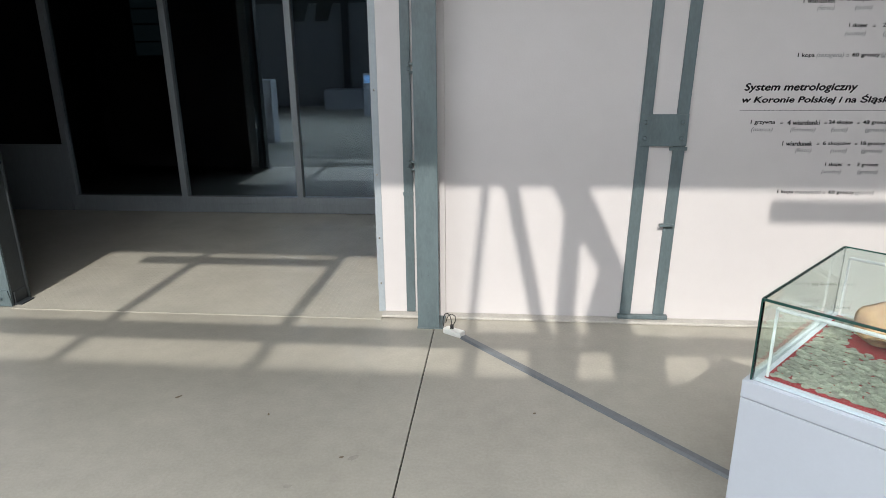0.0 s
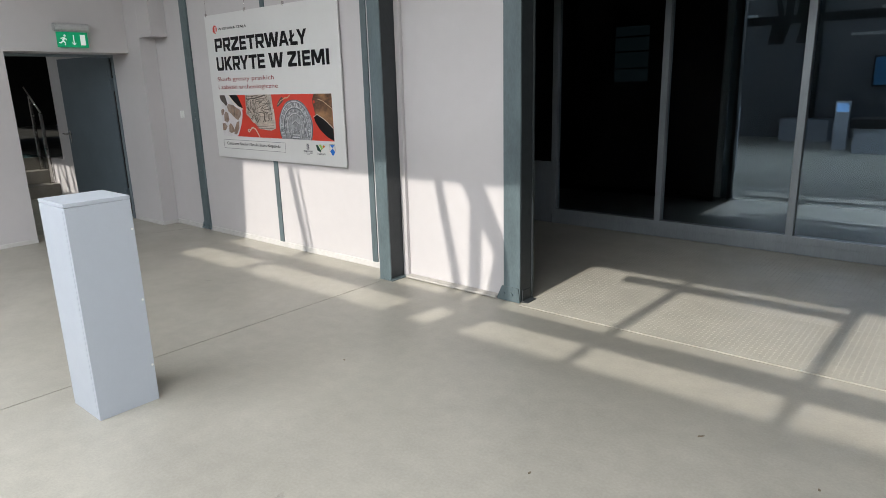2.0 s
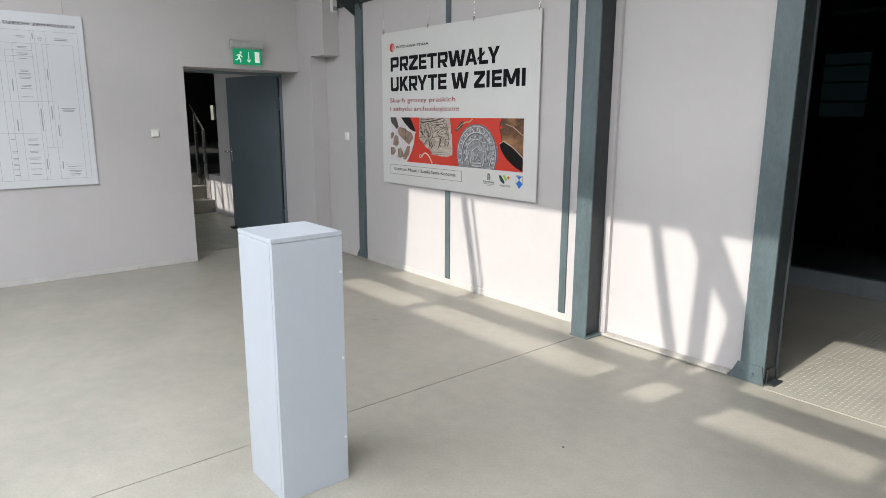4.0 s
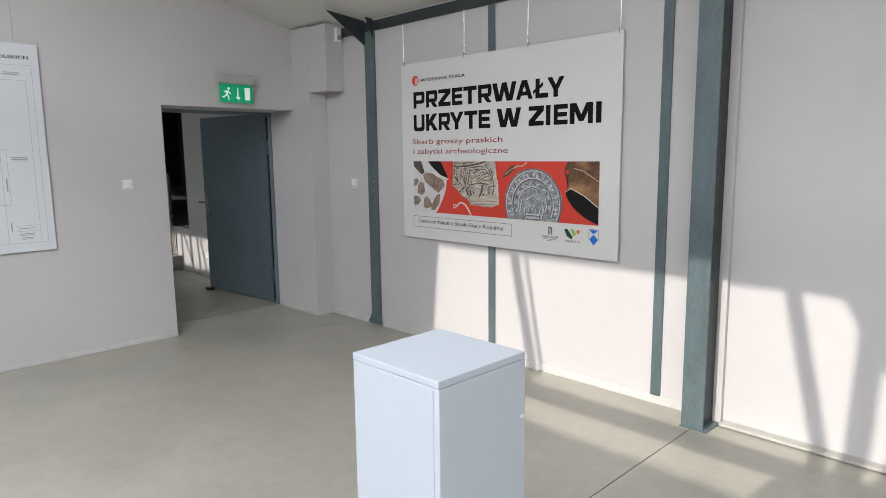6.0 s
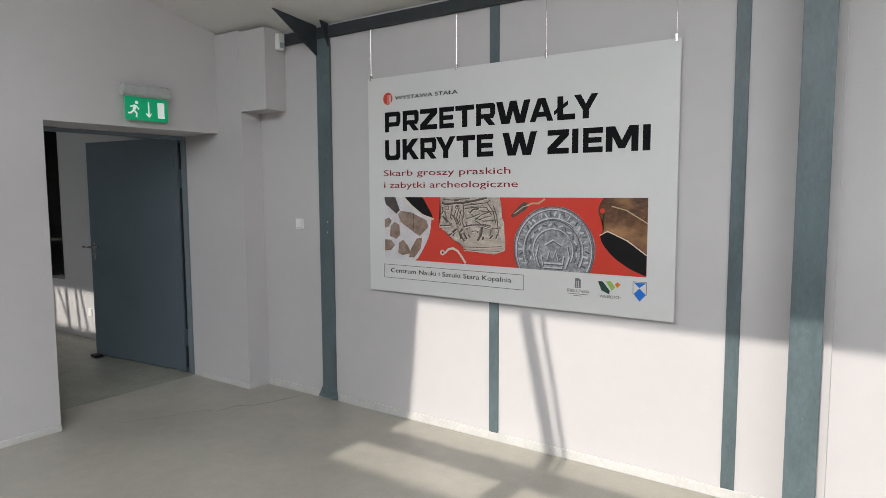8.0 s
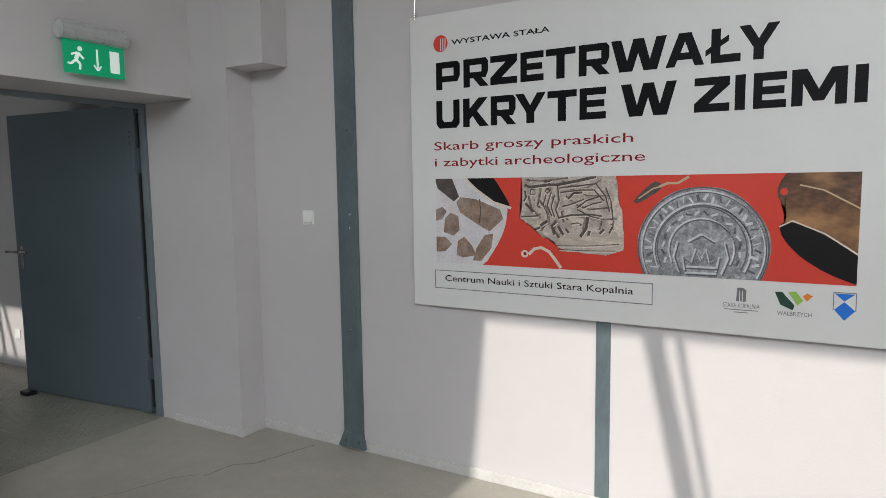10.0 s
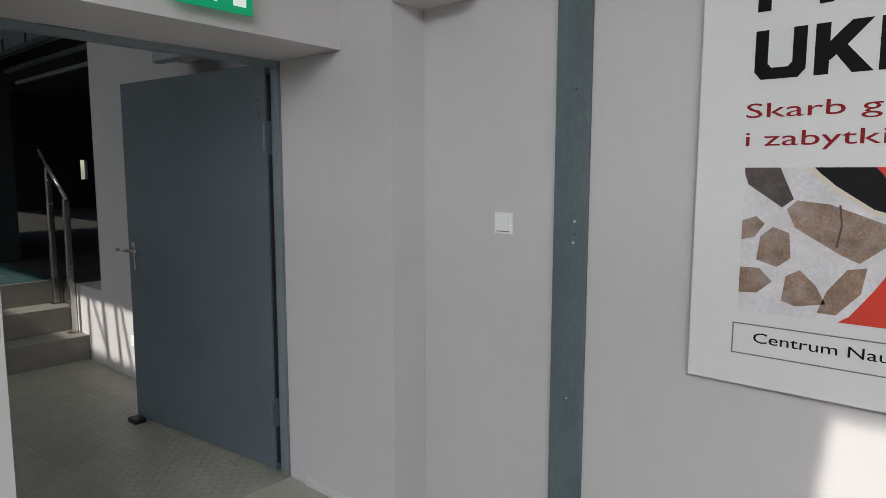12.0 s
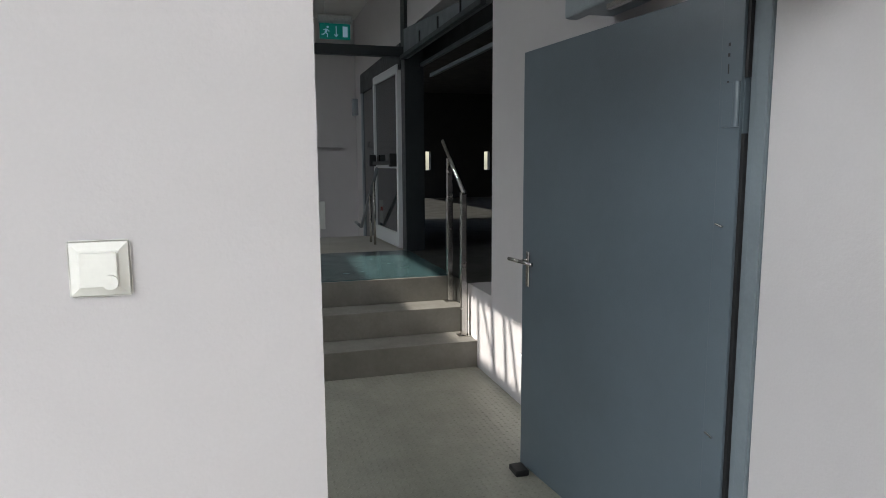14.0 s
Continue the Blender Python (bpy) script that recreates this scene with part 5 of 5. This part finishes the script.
SUBS = {"a": [("(marca)", 1.920, 2.036), ("(fertones)", 2.132, 2.266), ("(scoti)", 2.350, 2.436), ("(grossi)", 2.530, 2.640)],
        "b": [("(ferto)", 2.176, 2.262), ("(scoti)", 2.366, 2.452), ("(grossi)", 2.530, 2.640)],
        "c": [("(scotus)", 2.336, 2.442), ("(grossi)", 2.530, 2.640)]}
for key, z in (("a", 1.207), ("b", 1.091), ("c", 0.972), ("c", 1.715), ("b", 1.845)):
    for text, x0, x1 in ROWS[key]:
        if text == "=":
            wtext(text, x0, x1, z + 0.004, z + 0.014)
        else:
            wtext(text, x0, x1, z - 0.004, z + 0.024, bold=0.022)
    for text, x0, x1 in SUBS[key]:
        wtext(text, x0, x1, z - 0.046, z - 0.016, shear=0.25, mat=INKGREY)
for z in (0.812, 1.565):
    wtext("1 kopa", 2.112, 2.200, z - 0.004, z + 0.024, bold=0.022)
    wtext("(sexagena)", 2.210, 2.350, z - 0.006, z + 0.026, shear=0.25, mat=INKGREY)
    wtext("=", 2.362, 2.376, z + 0.004, z + 0.014)
    wtext("60 groszy", 2.392, 2.535, z - 0.004, z + 0.024, bold=0.022)
    wtext("(grossi)", 2.540, 2.640, z - 0.006, z + 0.026, shear=0.25, mat=INKGREY)


# ---- small fittings ----
def rocker_switch(x, z):
    t = thing("light_switch", "square white plastic light switch on the plaster wall", "light switch")
    part("plate", boxes((x - 0.041, W - 0.009, z - 0.041, x + 0.041, W, z + 0.041), bevel=0.003), WHITE2, t)
    part("recess_line", boxes((x - 0.030, W - 0.0096, z - 0.0325, x + 0.030, W - 0.0091, z - 0.0280)), INKGREY, t)
    part("rocker", boxes((x - 0.0285, W - 0.016, z - 0.0285, x + 0.0285, W - 0.0098, z + 0.0285), bevel=0.002), WHITE2, t)


rocker_switch(-7.40, 1.322)
t = thing("thermostat_switch", "square cream plastic wall control with a small knob", "wall switch")
cream = material("cream_plastic", (0.80, 0.80, 0.75), 0.35, vary=0.02, scale=10)
y, z = 1.932, 1.365
bm = bmesh.new()
prism(bm, [(XD, y - 0.043, z - 0.043), (XD, y + 0.043, z - 0.043), (XD, y + 0.043, z + 0.043), (XD, y - 0.043, z + 0.043)], (0.006, 0, 0))
bmesh.ops.bevel(bm, geom=list(bm.edges), offset=0.003, segments=2, affect="EDGES")
part("plate", bm, cream, t)
bm = bmesh.new()
lo = [bm.verts.new((XD + 0.0062, y + a * 0.040, z + b * 0.040)) for a, b in ((-1, -1), (1, -1), (1, 1), (-1, 1))]
hi = [bm.verts.new((XD + 0.012, y + a * 0.028, z + b * 0.028)) for a, b in ((-1, -1), (1, -1), (1, 1), (-1, 1))]
for i in range(4):
    j = (i + 1) % 4
    bm.faces.new((lo[i], lo[j], hi[j], hi[i]))
bm.faces.new(hi)
bmesh.ops.recalc_face_normals(bm, faces=bm.faces)
part("bevelled_frame", bm, cream, t)
part("cover", boxes((XD + 0.0122, y - 0.026, z - 0.027, XD + 0.019, y + 0.026, z + 0.025), bevel=0.002), cream, t)
bm = bmesh.new()
tube(bm, (XD + 0.019, y + 0.016, z - 0.019), (XD + 0.024, y + 0.016, z - 0.019), 0.011, 24)
part("knob", bm, cream, t)

t = thing("motion_sensor", "small white plastic motion sensor high on the pilaster", "sensor")
part("body", boxes((-7.524, 3.64, 2.62, -7.48, 3.70, 2.745), bevel=0.008), WHITE2, t)
part("lens", boxes((-7.4795, 3.648, 2.635, -7.472, 3.692, 2.675), bevel=0.003), FRAMEGREY, t)


def exit_sign(name, label, m):
    """Faces +x; its middle at the origin."""
    t = thing(name, label, "exit sign", "exit signs")
    t.matrix_basis = m
    part("plate", boxes((-0.004, -0.160, -0.080, 0.004, 0.160, 0.080), bevel=0.002), GREEN, t)
    n = 14
    bm = bmesh.new()
    pts = [(0.045 * math.cos(a), 0, 0.125 + 0.045 * math.sin(a)) for a in [2 * math.pi * i / n for i in range(n)]]
    prism(bm, [(p[0], -0.175, p[2]) for p in pts], (0, 0.35, 0))
    part("housing", bm, SIGNGREY, t, "pale grey plastic lamp housing")
    for a, b, w, nm in (((-0.085, 0.020), (-0.100, -0.012), 0.020, "mark"), ((-0.085, 0.022), (-0.060, -0.005), 0.010, "mark"), ((-0.090, 0.022), (-0.122, 0.010), 0.010, "mark"),
                        ((-0.100, -0.012), (-0.078, -0.032), 0.012, "mark"), ((-0.078, -0.032), (-0.082, -0.060), 0.011, "mark"), ((-0.100, -0.014), (-0.125, -0.036), 0.012, "mark"), ((-0.125, -0.036), (-0.142, -0.032), 0.010, "mark"),
                        ((0.012, 0.052), (0.012, -0.040), 0.010, "arrow_stem"), ((-0.008, -0.028), (0.012, -0.052), 0.009, "arrow_tip"), ((0.032, -0.028), (0.012, -0.052), 0.009, "arrow_tip")):
        a, b = Vector(a), Vector(b)
        d = (b - a).normalized()
        nrm = Vector((-d.y, d.x)) * w / 2
        bm = bmesh.new()
        prism(bm, [(0.0042, *(a + nrm)), (0.0042, *(b + nrm)), (0.0042, *(b - nrm)), (0.0042, *(a - nrm))], (0.001, 0, 0))
        part(nm, bm, SIGNWHITE, t)
    bm = bmesh.new()
    tube(bm, (0.0042, -0.076, 0.042), (0.0052, -0.076, 0.042), 0.012, 16)
    part("mark", bm, SIGNWHITE, t)
    part("door_mark", boxes((0.0042, 0.080, -0.055, 0.0052, 0.132, 0.055)), SIGNWHITE, t)
    return t


e = exit_sign("exit_sign", "green illuminated exit sign under a grey housing above the doorway", pose(XD + 0.052, 2.927, 2.155))
part("bracket", boxes((-0.051, -0.12, 0.115, -0.041, 0.12, 0.165)), FRAMEGREY, e)
e = exit_sign("exit_sign", "teal exit sign with a faint added glow hanging in the corridor", pose(-14.1, 3.07, 2.90))
# both sign colours are given a weak emission of their own
TEAL, DULLWHITE = plain("exit_teal", (0.0, 0.16, 0.13), 0.3, emit=0.12), plain("exit_dull_white", (0.35, 0.50, 0.62), 0.35, emit=0.15)
for c in list(e.children):
    swap = {"exit_green": TEAL, "exit_white": DULLWHITE}.get(c.data.materials[0].name)
    if swap:
        c.data.materials[0] = swap
bm = bmesh.new()
tube(bm, (0, -0.10, 0.17), (0, -0.10, 0.6), 0.004, 8)
part("cord", bm, WHITE2, e)

t = thing("power_strip", "short white plastic power strip on the floor by the column", "power strip")
m = pose(0.262, 3.435, 0, 0, 0, -32)
b = part("body", boxes((-0.065, -0.025, 0.0, 0.065, 0.025, 0.036), bevel=0.007), WHITE2, t)
b.matrix_local = m


def cord(name, pts, r, mat, parent, label=""):
    cu = bpy.data.curves.new(name, "CURVE")
    cu.dimensions, cu.bevel_depth, cu.bevel_resolution, cu.resolution_u = "3D", r, 3, 8
    sp = cu.splines.new("NURBS")
    sp.points.add(len(pts) - 1)
    for p, q in zip(sp.points, pts):
        p.co = (*q, 1)
    sp.use_endpoint_u, sp.order_u = True, 4
    tmp = new(name, cu)
    me = bpy.data.meshes.new_from_object(tmp)
    bpy.data.objects.remove(tmp)
    me.materials.clear()
    me.materials.append(mat)
    me.shade_smooth()
    ob = new(name, me)
    ob.parent = parent
    return ob


cord("cord", [(0.25, 3.445, 0.05), (0.245, 3.46, 0.115), (0.205, 3.50, 0.13), (0.185, 3.52, 0.06), (0.190, 3.545, 0.004)], 0.003, RUBBER_AND_GAP, t)
cord("cord", [(0.25, 3.445, 0.05), (0.285, 3.47, 0.085), (0.25, 3.54, 0.10), (0.21, 3.58, 0.06), (0.20, 3.60, 0.004)], 0.0025, RUBBER_AND_GAP, t)
part("plug", boxes((0.240, 3.434, 0.0365, 0.260, 3.456, 0.060), bevel=0.003), RUBBER_AND_GAP, t)

t = thing("cable_cover", "grey rubber cable cover running across the concrete floor", "cable cover")
a, b = Vector((0.32, 3.40, 0)), Vector((1.62, 2.02, 0))
d = (b - a).normalized()
n = Vector((-d.y, d.x, 0))
bm = bmesh.new()
prism(bm, [a + n * 0.026, a + n * 0.017 + Vector((0, 0, 0.012)), a - n * 0.017 + Vector((0, 0, 0.012)), a - n * 0.026], b - a)
part("cover", bm, CABLE, t)

t = thing("wall_socket", "small white socket low on the corridor wall", "socket")
part("plate", boxes((-10.72, W - 0.010, 0.25, -10.64, W, 0.33), bevel=0.003), WHITE2, t)

# ---- marks on floor and walls ----
CRACK = plain("crack_dark", (0.12, 0.11, 0.10), 0.8)
rc = random.Random(7)


def crack(pts, w, label):
    t = thing("floor_crack", label, "crack")
    line = []
    for a, b in zip(pts, pts[1:]):
        for k in range(6):
            f = k / 6
            line.append(Vector((a[0] + (b[0] - a[0]) * f + rc.uniform(-0.006, 0.006), a[1] + (b[1] - a[1]) * f + rc.uniform(-0.006, 0.006), 0)))
    line.append(Vector((*pts[-1], 0)))
    bm = bmesh.new()
    for a, b in zip(line, line[1:]):
        d = (b - a).normalized()
        n = Vector((-d.y, d.x, 0)) * w / 2 * rc.uniform(0.5, 1.2)
        lo = [bm.verts.new(p + Vector((0, 0, 0.0006))) for p in (a - n, b - n, b + n, a + n)]
        bm.faces.new(lo)
    part("line", bm, CRACK, t)


crack([(-7.59, 3.08), (-7.56, 3.24), (-7.46, 3.33), (-7.40, 3.52), (-7.35, 3.66)], 0.006, "thin dark crack in the concrete floor by the pilaster")
crack([(-7.95, 2.55), (-7.80, 2.75), (-7.72, 2.98), (-7.60, 3.10)], 0.003, "faint hairline crack in the concrete floor")
BROWN = plain("dried_leaf_brown", (0.19, 0.155, 0.11), 0.8)
for x, y, a, l in ((-1.04, 2.62, 40, 0.035), (-0.54, 2.50, 100, 0.018), (-0.12, 2.20, 20, 0.02), (-1.5, 1.9, 70, 0.02), (-3.0, 2.2, 150, 0.02), (0.7, 2.6, 10, 0.015)):
    bm = bmesh.new()
    prism(bm, [(-l / 2, -0.003, 0), (0, -0.005, 0), (l / 2, 0.002, 0), (l / 4, 0.005, 0), (-l / 3, 0.004, 0)], (0, 0, 0.003))
    c = part("crumb", bm, BROWN)
    tagged(c, "tiny dry brown crumb lying on the concrete floor", "debris", "floor debris")
    c.matrix_basis = pose(x, y, 0.0005, 0, 0, a)
SMUDGE = material("dark_smudge", (0.305, 0.29, 0.25), 0.45, vary=0.12, scale=14, fine=80)
rs = random.Random(5)
for x, y, r in ((-0.07, 2.20, 0.030), (-0.29, 2.00, 0.022), (-2.2, 1.15, 0.03), (-1.75, 0.95, 0.05), (-5.2, 2.6, 0.03)):
    bm = bmesh.new()
    bm.faces.new([bm.verts.new((r * rs.uniform(0.55, 1.15) * math.cos(a), 0.6 * r * rs.uniform(0.55, 1.15) * math.sin(a), 0.0)) for a in [math.tau * k / 14 for k in range(14)]])
    c = part("smudge", bm, SMUDGE)
    tagged(c, "faint dark smudge worn into the concrete floor", "stain", "floor smudges")
    c.matrix_basis = pose(x, y, 0.0005, 0, 0, rs.uniform(0, 180))
CHIP = plain("bare_chip", (0.55, 0.56, 0.56), 0.5)
CHIPDARK = plain("dark_chip", (0.02, 0.022, 0.025), 0.6)
t = thing("paint_chip", "small chips in the paint of the steel upright", "paint chips")
for x, z, r, mt in ((-7.085, 1.345, 0.005, CHIP), (-7.083, 1.30, 0.004, CHIPDARK), (-7.088, 1.27, 0.005, CHIP), (-7.09, 1.80, 0.004, CHIPDARK), (-7.10, 0.70, 0.003, CHIP)):
    bm = bmesh.new()
    tube(bm, (x, W - 0.0222, z), (x, W - 0.0228, z), r, 7)
    part("chip", bm, mt, t)
